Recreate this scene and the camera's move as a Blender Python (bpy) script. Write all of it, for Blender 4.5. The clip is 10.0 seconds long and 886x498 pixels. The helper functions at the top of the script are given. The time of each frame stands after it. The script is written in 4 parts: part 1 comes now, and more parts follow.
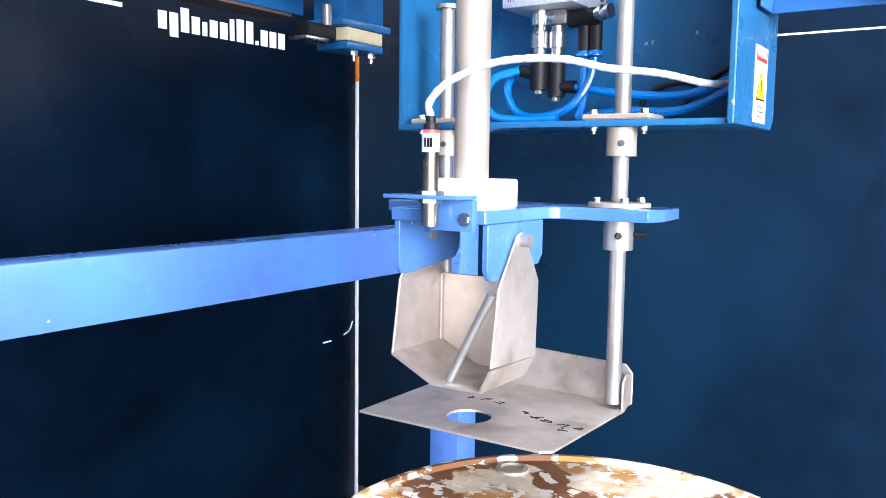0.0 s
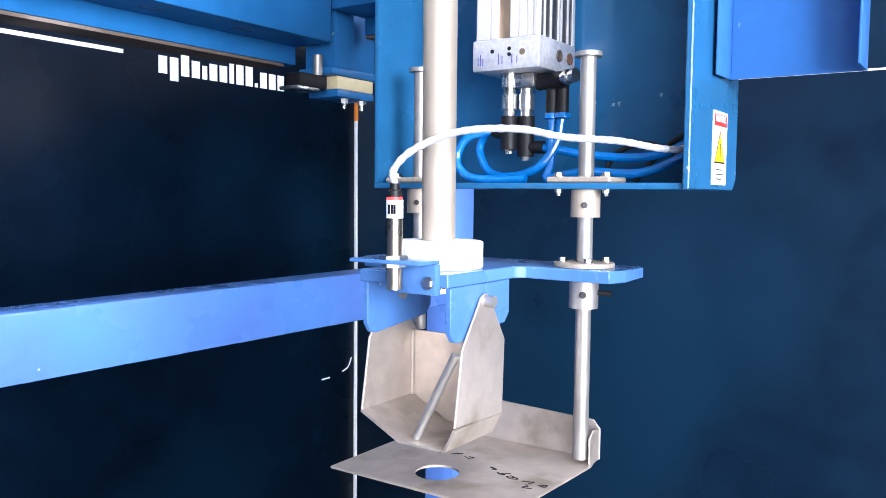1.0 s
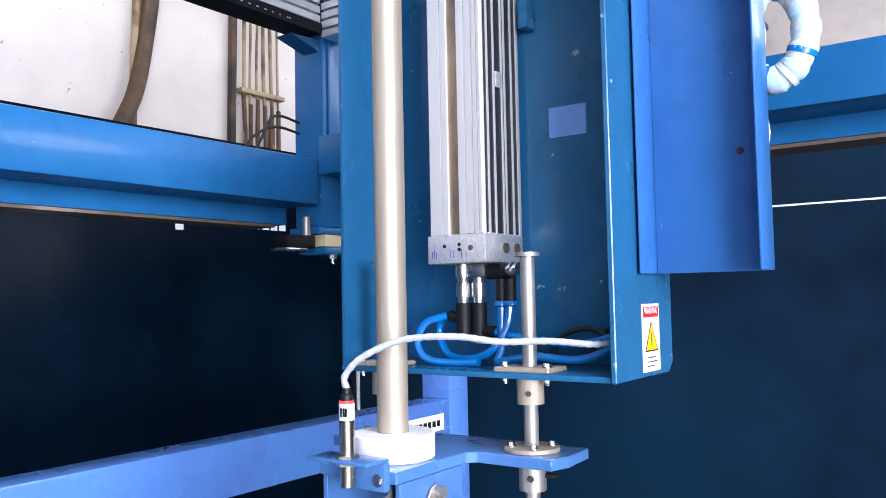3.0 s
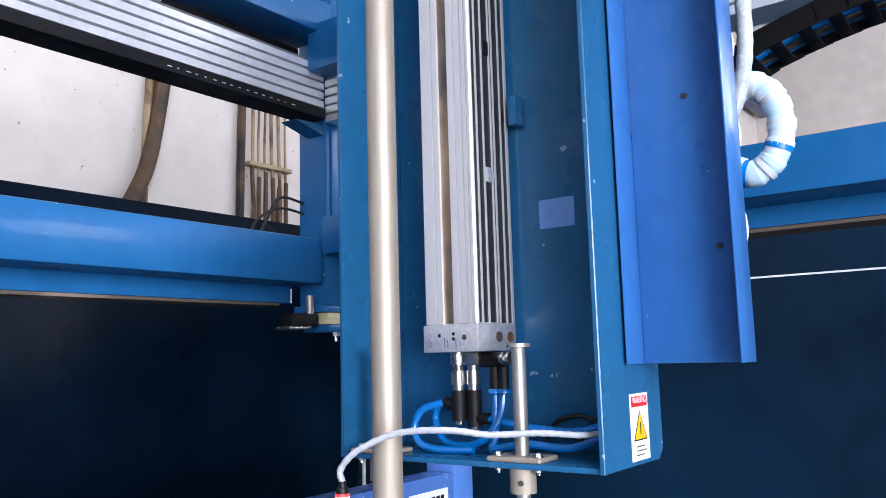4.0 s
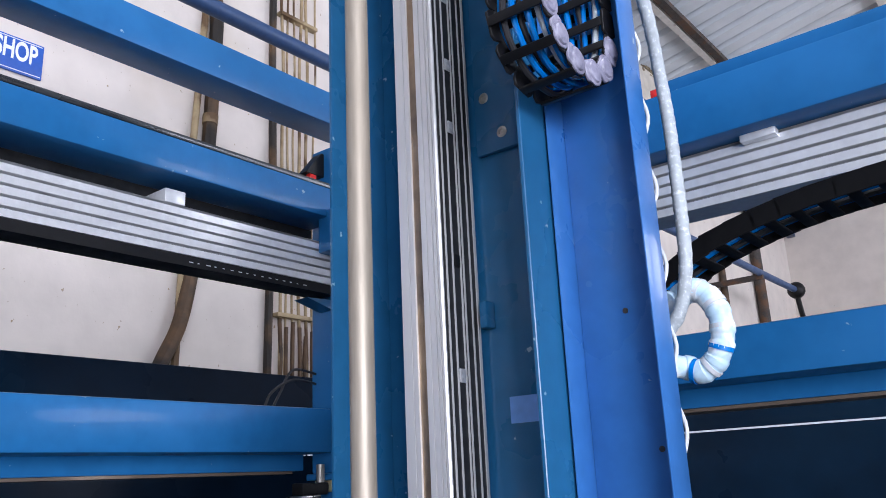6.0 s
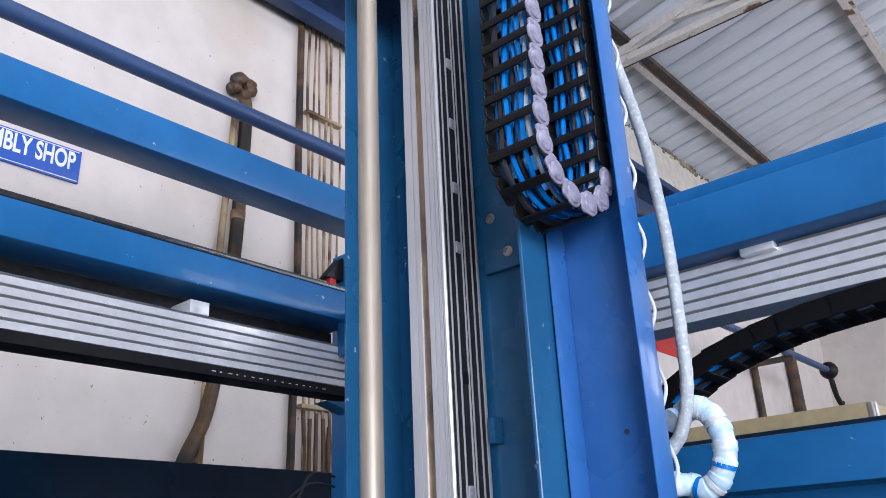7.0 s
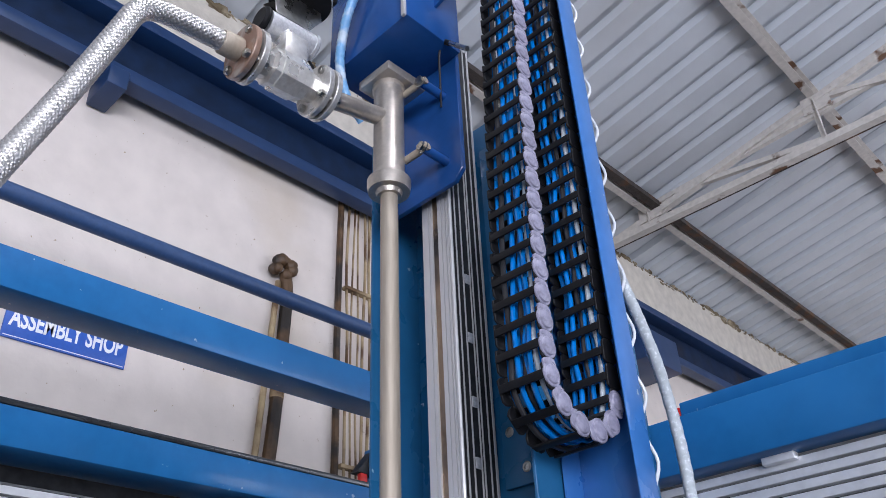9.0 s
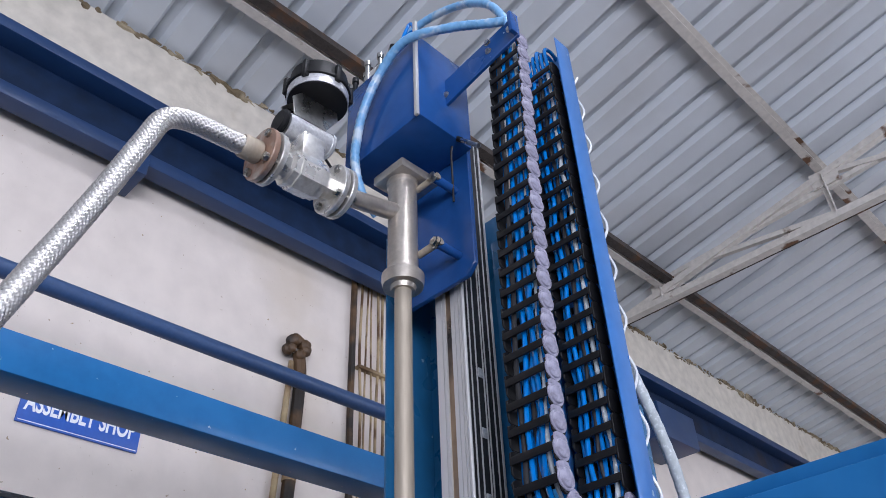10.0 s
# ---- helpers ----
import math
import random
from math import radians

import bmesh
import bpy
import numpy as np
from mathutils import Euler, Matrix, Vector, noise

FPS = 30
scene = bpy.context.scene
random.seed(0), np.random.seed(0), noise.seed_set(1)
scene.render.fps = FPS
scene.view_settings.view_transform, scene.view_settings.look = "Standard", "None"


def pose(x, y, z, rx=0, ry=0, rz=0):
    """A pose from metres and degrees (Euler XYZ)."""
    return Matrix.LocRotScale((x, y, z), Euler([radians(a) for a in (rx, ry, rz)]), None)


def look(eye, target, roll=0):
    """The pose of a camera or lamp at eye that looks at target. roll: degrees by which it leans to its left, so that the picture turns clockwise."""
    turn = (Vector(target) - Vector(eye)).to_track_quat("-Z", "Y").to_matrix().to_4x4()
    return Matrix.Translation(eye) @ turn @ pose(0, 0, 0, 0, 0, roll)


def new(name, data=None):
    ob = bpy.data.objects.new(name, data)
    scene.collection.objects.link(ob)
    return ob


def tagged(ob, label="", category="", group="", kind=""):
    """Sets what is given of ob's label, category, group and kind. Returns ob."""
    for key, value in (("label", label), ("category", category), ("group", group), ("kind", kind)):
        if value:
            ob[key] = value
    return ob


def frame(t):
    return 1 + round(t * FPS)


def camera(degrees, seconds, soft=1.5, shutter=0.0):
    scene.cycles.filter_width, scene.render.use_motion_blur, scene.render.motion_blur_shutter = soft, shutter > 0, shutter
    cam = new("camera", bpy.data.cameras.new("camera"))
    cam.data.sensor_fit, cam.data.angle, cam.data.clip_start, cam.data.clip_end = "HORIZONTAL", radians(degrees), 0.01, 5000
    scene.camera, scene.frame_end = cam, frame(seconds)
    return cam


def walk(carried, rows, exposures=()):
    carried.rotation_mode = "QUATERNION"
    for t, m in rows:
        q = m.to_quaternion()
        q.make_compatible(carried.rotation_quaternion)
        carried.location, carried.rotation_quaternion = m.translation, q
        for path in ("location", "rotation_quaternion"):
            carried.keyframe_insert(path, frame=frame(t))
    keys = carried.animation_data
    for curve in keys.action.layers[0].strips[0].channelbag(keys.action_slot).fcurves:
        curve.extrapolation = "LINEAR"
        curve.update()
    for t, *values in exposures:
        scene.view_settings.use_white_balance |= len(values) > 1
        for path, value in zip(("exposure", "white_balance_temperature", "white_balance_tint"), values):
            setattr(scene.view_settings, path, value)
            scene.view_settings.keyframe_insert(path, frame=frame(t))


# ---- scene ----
cam = camera(57.3, 10.0, soft=0.9)
METRES, EYE, TILT, LEAN, TURN = 0.95, 1.3, 0.0, 0.0, 33.6
ROWS = [
    (0.0, 0.0, 0.0, 0.0, 0.08, -5.82, -0.74),
    (0.5, 0.0229, -0.0033, 0.0169, 0.25, -5.05, -0.77),
    (1.0, 0.0559, -0.0267, 0.0467, 0.74, -3.86, -0.57),
    (1.5, 0.0866, -0.0607, 0.083, 1.18, -2.47, -0.21),
    (2.0, 0.1138, -0.0805, 0.1138, 1.4, -0.87, 0.24),
    (2.5, 0.1381, -0.1015, 0.1505, 1.68, 1.14, 0.75),
    (4.0, 0.183, -0.1765, 0.2284, 2.71, 7.49, 1.58),
    (4.5, 0.2062, -0.2132, 0.2534, 3.08, 9.43, 1.79),
    (5.0, 0.2417, -0.2637, 0.281, 3.74, 11.36, 2.03),
    (5.5, 0.2822, -0.3187, 0.3114, 4.63, 13.53, 2.34),
    (7.0, 0.3702, -0.4582, 0.403, 7.75, 21.48, 2.5),
    (7.5, 0.3918, -0.5149, 0.428, 8.43, 24.26, 2.28),
    (8.0, 0.4054, -0.563, 0.4551, 9.03, 27.04, 1.96),
    (8.5, 0.4315, -0.5864, 0.4767, 10.19, 29.64, 2.06),
    (9.0, 0.4551, -0.5908, 0.4985, 11.08, 32.21, 2.23),
    (9.5, 0.4635, -0.6249, 0.5193, 11.65, 34.88, 2.2),
    (10.0, 0.467, -0.6534, 0.5329, 12.0, 37.16, 2.02),
]
walk(cam, [(t, pose(0, 0, EYE, TILT, LEAN, TURN) @ pose(METRES * x, METRES * y, METRES * z, 90 + pitch, roll, yaw)) for t, x, y, z, yaw, pitch, roll in ROWS],
     exposures=[(0.0, 1.82), (1.0, 1.66), (2.5, 1.25), (4.0, 0.75), (4.5, 0.6), (5.5, 0.42), (7.0, 0.24), (8.5, 0.04), (10.0, -0.10)])

# ---- light: sky and sun, plus lamps added at unseen hall openings ----
world = bpy.data.worlds.new("sky")
scene.world = world
world.use_nodes = True
wn = world.node_tree.nodes
sky = wn.new("ShaderNodeTexSky")
sky.sky_type, sky.sun_disc = "NISHITA", False
sky.sun_elevation, sky.sun_rotation = radians(56), radians(-56)
wn["Background"].inputs["Strength"].default_value = 0.06
world.node_tree.links.new(sky.outputs["Color"], wn["Background"].inputs["Color"])
sun = new("sun", bpy.data.lights.new("sun", "SUN"))
sun.data.energy, sun.data.angle, sun.data.color = 2.5, radians(0.6), (1, 0.95, 0.88)
sun.matrix_world = look((-9, 6, 16), (0, 0, 0))


def added_daylight(place, target, w, h, power, tint):
    lamp = new("added_daylight", bpy.data.lights.new("added_daylight", "AREA"))
    lamp.data.shape, lamp.data.size, lamp.data.size_y = "RECTANGLE", w, h
    lamp.data.energy, lamp.data.color = power, tint
    lamp.matrix_world = look(place, target)


added_daylight((7.85, -4.3, 2.3), (0, 0.6, 2.0), 5.6, 3.8, 940, (0.92, 0.95, 1.12))     # main light, added at an unseen side opening
added_daylight((5.2, -7.85, 2.5), (0, 0.6, 2.0), 4.6, 4.2, 170, (0.92, 0.95, 1.12))    # added front fill, out of view
added_daylight((7.85, 9.0, 4.2), (0, 9.0, 4.0), 5.0, 2.4, 330, (0.92, 0.95, 1.12))     # added fill for far roof and wall, unseen opening
added_daylight((1.7, 0.4, 7.36), (1.6, 0.4, 0), 1.2, 4.0, 270, (0.94, 0.96, 1.10))     # added lamp from above, out of view
added_daylight((5.4, 13.35, 3.0), (0, 3.0, 2.5), 4.0, 4.0, 230, (0.92, 0.95, 1.12))     # added far end lamp for sheen on +x faces

# ---- materials ----


def material(name, colour, rough=0.5, metal=0.0, spots=None, spot_scale=3.0, spot_size=0.5, grain=0.06, grain_scale=60.0, bump=0.0, bump_scale=200.0, coat=0.0, stretch=(1, 1, 1), vary=0.0, gloss=0.5, chips=None, edge=0.14, stains=None, flakes=None):
    m = bpy.data.materials.new(name)
    m.use_nodes = True
    nt = m.node_tree
    b = nt.nodes["Principled BSDF"]
    b.inputs["Metallic"].default_value = metal
    b.inputs["Specular IOR Level"].default_value = gloss
    b.inputs["Coat Weight"].default_value = coat
    b.inputs["Coat Roughness"].default_value = 0.08
    co = nt.nodes.new("ShaderNodeTexCoord")
    mp = nt.nodes.new("ShaderNodeMapping")
    mp.inputs["Scale"].default_value = stretch
    nt.links.new(co.outputs["Object"], mp.inputs["Vector"])

    def noise_of(scale, detail):
        n = nt.nodes.new("ShaderNodeTexNoise")
        n.inputs["Scale"].default_value, n.inputs["Detail"].default_value = scale, detail
        nt.links.new(mp.outputs["Vector"], n.inputs["Vector"])
        return n.outputs["Fac"]

    def mix(kind, fac, a, c):
        x = nt.nodes.new("ShaderNodeMix")
        x.data_type, x.blend_type = "RGBA", kind
        for socket, v in ((x.inputs["Factor"], fac), (x.inputs["A"], a), (x.inputs["B"], c)):
            if isinstance(v, (int, float)):
                socket.default_value = v
            elif isinstance(v, tuple):
                socket.default_value = (*v, 1)
            else:
                nt.links.new(v, socket)
        return x.outputs["Result"]

    def ramp(src, lo, hi, a=0.0, c=1.0):
        r = nt.nodes.new("ShaderNodeMapRange")
        r.inputs["From Min"].default_value, r.inputs["From Max"].default_value = lo, hi
        r.inputs["To Min"].default_value, r.inputs["To Max"].default_value = a, c
        nt.links.new(src, r.inputs["Value"])
        return r.outputs["Result"]

    fine = noise_of(grain_scale, 6)
    col = mix("MIX", ramp(fine, 0.3, 0.7), tuple(c * (1 - grain) for c in colour), tuple(min(1, c * (1 + grain)) for c in colour))
    if stains:
        col = mix("MIX", ramp(noise_of(14, 9), 0.50, 0.60), col, stains)
    if spots:
        col = mix("MIX", ramp(noise_of(spot_scale, 8), spot_size, spot_size + edge), col, spots)
    if flakes:
        col = mix("MIX", ramp(noise_of(46, 6), 0.555, 0.57), col, flakes)
    if chips:
        col = mix("MIX", ramp(noise_of(38, 7), 0.71, 0.735), col, chips)
    if vary:
        info = nt.nodes.new("ShaderNodeObjectInfo")
        col = mix("MULTIPLY", 1.0, col, mix("MIX", info.outputs["Random"], (1 - vary,) * 3, (1.0, 1.0, 1.0)))
    nt.links.new(col, b.inputs["Base Color"])
    nt.links.new(ramp(noise_of(grain_scale * 0.2, 5), 0.3, 0.7, max(0.02, rough * 0.8), min(1, rough * 1.25)), b.inputs["Roughness"])
    if bump:
        bp = nt.nodes.new("ShaderNodeBump")
        bp.inputs["Strength"].default_value, bp.inputs["Distance"].default_value = bump, 0.004
        nt.links.new(noise_of(bump_scale, 4), bp.inputs["Height"])
        nt.links.new(bp.outputs["Normal"], b.inputs["Normal"])
    return m


TOPSTRIP = material("dark_guide_strip", (0.08, 0.085, 0.09), 0.25, 0.7, grain=0.2, grain_scale=20)
BLUE = material("blue_enamel", (0.014, 0.128, 0.325), 0.36, spots=(0.020, 0.150, 0.37), spot_scale=2.2, grain=0.07, grain_scale=25, bump=0.02, bump_scale=90, coat=0.10, chips=(0.30, 0.40, 0.50), gloss=0.2)
VIOLETBLUE = material("violet_blue_enamel", (0.034, 0.145, 0.40), 0.30, spots=(0.042, 0.165, 0.44), spot_scale=2.2, grain=0.07, grain_scale=25, bump=0.02, bump_scale=90, coat=0.22, chips=(0.30, 0.40, 0.50), gloss=0.3)
TEAL = material("teal_blue_enamel", (0.015, 0.110, 0.24), 0.28, spots=(0.019, 0.122, 0.27), spot_scale=2.5, grain=0.07, grain_scale=25, bump=0.03, bump_scale=90, coat=0.22, chips=(0.30, 0.40, 0.50), gloss=0.3)
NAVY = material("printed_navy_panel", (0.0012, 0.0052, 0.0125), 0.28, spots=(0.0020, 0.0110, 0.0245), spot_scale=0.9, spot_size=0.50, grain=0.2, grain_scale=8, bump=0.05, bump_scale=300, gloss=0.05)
# navy of the back panel, two to three times lighter than NAVY
NAVYB = material("lighter_navy_panel", (0.0036, 0.0140, 0.031), 0.32, spots=(0.0044, 0.0225, 0.048), spot_scale=0.8, spot_size=0.48, grain=0.2, grain_scale=8, bump=0.05, bump_scale=300, gloss=0.16)
INK = material("white_print", (0.8, 0.82, 0.85), 0.5)
TEESTEEL = material("polished_pipe_steel", (0.48, 0.435, 0.385), 0.38, 0.75, spots=(0.40, 0.36, 0.31), spot_scale=9, grain=0.1, grain_scale=90)
STEEL = material("brushed_stainless", (0.40, 0.345, 0.275), 0.60, 0.5, spots=(0.33, 0.275, 0.21), spot_scale=9, spot_size=0.58, grain=0.12, grain_scale=120, stretch=(1, 1, 0.08))
SHEET = material("stainless_sheet", (0.57, 0.505, 0.44), 0.48, 0.8, spots=(0.40, 0.345, 0.27), spot_scale=15, spot_size=0.55, grain=0.1, grain_scale=40, bump=0.03, bump_scale=60)
CHROME = material("polished_steel", (0.37, 0.36, 0.335), 0.46, 0.75, spots=(0.38, 0.36, 0.33), spot_scale=14, grain=0.08)
BRASSY = material("sensor_barrel", (0.40, 0.34, 0.26), 0.30, 1.0, grain=0.08)
PALEBLUE = material("pale_frame_enamel", (0.092, 0.20, 0.54), 0.28, spots=(0.085, 0.23, 0.58), spot_scale=2.2, grain=0.05, grain_scale=25, bump=0.03, bump_scale=90, coat=0.22, chips=(0.40, 0.48, 0.60), gloss=0.3)
YOKEBLUE = material("yoke_enamel", (0.058, 0.155, 0.37), 0.28, spots=(0.068, 0.175, 0.41), spot_scale=6, grain=0.06, grain_scale=40, bump=0.03, bump_scale=120, coat=0.22, chips=(0.40, 0.48, 0.60), gloss=0.3)
HEADBLUE = material("slide_head_enamel", (0.012, 0.066, 0.235), 0.22, spots=(0.015, 0.078, 0.27), spot_scale=4, grain=0.06, grain_scale=30, bump=0.03, bump_scale=90, coat=0.22, gloss=0.3)
ZINC = material("zinc_plated_steel", (0.50, 0.49, 0.46), 0.28, 1.0, grain=0.15, grain_scale=90)
ALU = material("anodised_aluminium", (0.64, 0.63, 0.62), 0.40, 0.5, grain=0.015, grain_scale=40, stretch=(1, 1, 0.05))
ALUX = material("anodised_aluminium_rail", (0.80, 0.81, 0.82), 0.36, 0.5, grain=0.06, grain_scale=50)
CAST = material("cast_aluminium", (0.66, 0.66, 0.67), 0.45, 0.7, grain=0.15, grain_scale=150, bump=0.08)
# dark grey painting in shade of grooves and beam gap; also the sticker print
SHADEPRINT = material("shade_and_print_grey", (0.035, 0.036, 0.038), 0.4, 0.6, grain=0.3, grain_scale=40)
# tan and dark patches paint reflections of pipe and room into the slot
SLOT = material("slot_band", (0.30, 0.22, 0.15), 0.3, 0.8, spots=(0.05, 0.048, 0.05), spot_scale=7, spot_size=0.48, grain=0.3, grain_scale=20, stretch=(1, 1, 0.6))
BLACK = material("black_plastic", (0.006, 0.006, 0.007), 0.5, grain=0.2, vary=0.25, gloss=0.3)
CHAINBLACK = material("matt_black_chain", (0.0035, 0.0035, 0.004), 0.55, grain=0.2, gloss=0.12)
RUBBER = material("black_cable", (0.012, 0.012, 0.014), 0.5)
LINK = material("dusty_chain_link", (0.25, 0.24, 0.32), 0.38, spots=(0.34, 0.33, 0.42), spot_scale=40, grain=0.25, grain_scale=80, vary=0.2)
HOSE = material("blue_air_hose", (0.0, 0.18, 0.58), 0.20, grain=0.1, coat=0.3, vary=0.35)
WHITE = material("white_nylon", (0.86, 0.86, 0.85), 0.42, grain=0.02)
CREAM = material("cream_nylon", (0.72, 0.62, 0.36), 0.5)
WRAP = material("white_spiral_wrap", (0.60, 0.62, 0.64), 0.35, grain=0.06, coat=0.2)
LEADW = material("pale_grey_wrap", (0.38, 0.40, 0.43), 0.32, grain=0.15, grain_scale=150)
CLEARWRAP = material("clear_wrapped_blue_hose", (0.16, 0.36, 0.60), 0.3, spots=(0.50, 0.60, 0.68), spot_scale=22, spot_size=0.50, grain=0.15)
STRAND = material("steel_braid_strand", (0.66, 0.63, 0.60), 0.33, 0.92, grain=0.15, grain_scale=300)
WRAPB = material("pale_blue_wrap", (0.50, 0.68, 0.80), 0.35, spots=(0.75, 0.8, 0.83), spot_scale=30, grain=0.1)
GREYHOSE = material("grey_sleeve", (0.40, 0.44, 0.46), 0.5, spots=(0.62, 0.66, 0.68), spot_scale=120, spot_size=0.55, grain=0.15)
RED = material("red_plastic", (0.55, 0.02, 0.015), 0.4)
YELLOW = material("yellow_print", (0.85, 0.50, 0.01), 0.45)
PLASTER = material("cream_plaster", (0.68, 0.615, 0.56), 0.85, spots=(0.60, 0.52, 0.43), spot_scale=0.7, spot_size=0.60, grain=0.06, grain_scale=5, bump=0.25, bump_scale=30, chips=(0.36, 0.27, 0.18))
# for walls out of view; dark so that they bounce little light
CLAD = material("unseen_dark_cladding", (0.13, 0.14, 0.15), 0.7, spots=(0.10, 0.105, 0.11), spot_scale=0.8, grain=0.1, grain_scale=6)
CONCRETE = material("stained_concrete", (0.60, 0.555, 0.48), 0.85, spots=(0.33, 0.25, 0.15), spot_scale=1.6, spot_size=0.64, grain=0.12, grain_scale=9, bump=0.4, bump_scale=40)
ROOF = material("grey_roof_sheet", (0.64, 0.675, 0.71), 0.5, 0.1, spots=(0.58, 0.60, 0.62), spot_scale=0.8, grain=0.025, grain_scale=4)
TRUSS = material("rusty_white_steel", (0.66, 0.62, 0.57), 0.6, spots=(0.16, 0.08, 0.04), spot_scale=3, spot_size=0.63, edge=0.05, grain=0.1, grain_scale=20)
DARKSTEEL = material("dark_rusty_steel", (0.05, 0.04, 0.035), 0.7, spots=(0.12, 0.06, 0.03), spot_scale=6, grain=0.3)
CONDUIT = material("beige_conduit", (0.40, 0.30, 0.17), 0.6, spots=(0.11, 0.06, 0.025), spot_scale=5, spot_size=0.46, grain=0.15, grain_scale=20)
BROWN = material("brown_conduit", (0.10, 0.055, 0.025), 0.6, spots=(0.015, 0.011, 0.008), spot_scale=3.5, spot_size=0.44, grain=0.25, grain_scale=20)
FLOORM = material("grey_floor_coating", (0.05, 0.051, 0.052), 0.5, spots=(0.035, 0.035, 0.035), spot_scale=1.5, grain=0.1, grain_scale=12, bump=0.05)
RUST = material("rusty_painted_drum", (0.62, 0.52, 0.36), 0.55, spots=(0.30, 0.10, 0.015), spot_scale=16, spot_size=0.51, edge=0.06, grain=0.12, grain_scale=30, bump=0.15, bump_scale=50)
LIDM = material("flaking_drum_lid", (0.62, 0.53, 0.38), 0.6, spots=(0.18, 0.068, 0.020), spot_scale=11, spot_size=0.525, edge=0.02, grain=0.12, grain_scale=40, bump=0.3, bump_scale=30, stains=(0.42, 0.20, 0.045), flakes=(0.68, 0.64, 0.56))
TAN = material("tan_board", (0.42, 0.34, 0.19), 0.6, grain=0.1, grain_scale=14)
SIGNBLUE = material("blue_sign", (0.02, 0.10, 0.45), 0.4)
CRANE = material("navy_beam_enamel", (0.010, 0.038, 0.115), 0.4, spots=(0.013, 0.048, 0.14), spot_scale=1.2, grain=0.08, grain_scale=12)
# base darker than CRANE for the shade between flanges; brown spots are grime
WEB = material("shaded_grimy_web", (0.006, 0.018, 0.05), 0.6, spots=(0.05, 0.032, 0.018), spot_scale=1.1, spot_size=0.58, grain=0.3, grain_scale=9, gloss=0.2)
VALVESTEEL = material("polished_cast_steel", (0.74, 0.72, 0.68), 0.30, 0.7, spots=(0.58, 0.54, 0.48), spot_scale=25, grain=0.12, grain_scale=90, bump=0.04, bump_scale=150)
BRAIDM = material("fine_steel_braid", (0.60, 0.58, 0.56), 0.34, 0.95, spots=(0.42, 0.40, 0.38), spot_scale=320, spot_size=0.46, grain=0.2, grain_scale=420, bump=0.8, bump_scale=420)
DUCT = material("navy_pipe", (0.03, 0.07, 0.17), 0.45, grain=0.1)
LEDRED = bpy.data.materials.new("red_led")
LEDRED.use_nodes = True
LEDRED.node_tree.nodes["Principled BSDF"].inputs["Base Color"].default_value = (0.8, 0.01, 0.01, 1)
LEDRED.node_tree.nodes["Principled BSDF"].inputs["Emission Color"].default_value = (1, 0.02, 0.02, 1)
LEDRED.node_tree.nodes["Principled BSDF"].inputs["Emission Strength"].default_value = 3.0

# ---- mesh helpers ----


def box(bm, x0, x1, y0, y1, z0, z1, bevel=0.0, turn=None):
    r = bmesh.ops.create_cube(bm, size=1)
    vs = r["verts"]
    bmesh.ops.transform(bm, verts=vs, matrix=Matrix.Translation(((x0 + x1) / 2, (y0 + y1) / 2, (z0 + z1) / 2)) @ Matrix.Diagonal((abs(x1 - x0), abs(y1 - y0), abs(z1 - z0), 1)))
    if bevel:
        es = list({e for v in vs for e in v.link_edges})
        out = bmesh.ops.bevel(bm, geom=es, offset=bevel, segments=2, affect="EDGES", profile=0.5)
        vs = list({v for f in out["faces"] for v in f.verts} | {v for v in vs if v.is_valid})
    if turn is not None:
        bmesh.ops.transform(bm, verts=vs, matrix=turn)
    return bm


def rod(bm, a, b, r, r2=None, seg=20):
    a, b = Vector(a), Vector(b)
    d = b - a
    m = Matrix.Translation((a + b) / 2) @ d.to_track_quat("Z", "Y").to_matrix().to_4x4()
    bmesh.ops.create_cone(bm, cap_ends=True, segments=seg, radius1=r, radius2=r if r2 is None else r2, depth=d.length, matrix=m)
    return bm


def ball(bm, c, r, seg=12):
    bmesh.ops.create_uvsphere(bm, u_segments=seg, v_segments=max(6, seg // 2), radius=r, matrix=Matrix.Translation(c))
    return bm


def smooth_path(pts, n=8):
    """A Catmull-Rom line through pts."""
    p = [Vector(q) for q in pts]
    p = [p[0] * 2 - p[1]] + p + [p[-1] * 2 - p[-2]]
    out = []
    for i in range(1, len(p) - 2):
        for k in range(n):
            t = k / n
            out.append(0.5 * (2 * p[i] + (p[i + 1] - p[i - 1]) * t + (2 * p[i - 1] - 5 * p[i] + 4 * p[i + 1] - p[i + 2]) * t * t + (3 * p[i] - p[i - 1] - 3 * p[i + 1] + p[i + 2]) * t ** 3))
    out.append(p[-2])
    return out


def tube(bm, pts, r, seg=10, n=8, ribs=0.0, pitch=0.012):
    line = smooth_path(pts, n) if n > 1 else [Vector(q) for q in pts]
    rings, normal, run = [], None, 0.0
    for i, p in enumerate(line):
        d = (line[min(i + 1, len(line) - 1)] - line[max(i - 1, 0)]).normalized()
        if normal is None:
            normal = d.orthogonal().normalized()
        normal = (normal - d * normal.dot(d)).normalized()
        other = d.cross(normal)
        run += (p - line[i - 1]).length if i else 0
        rr = r * (1 + ribs * (1 if (run / pitch) % 1 < 0.5 else -1)) if ribs else r
        rings.append([bm.verts.new(p + (normal * math.cos(a) + other * math.sin(a)) * rr) for a in (2 * math.pi * k / seg for k in range(seg))])
    for u, v in zip(rings, rings[1:]):
        for k in range(seg):
            f = bm.faces.new((u[k], u[(k + 1) % seg], v[(k + 1) % seg], v[k]))
            f.smooth = True
    bm.faces.new(rings[0][::-1])
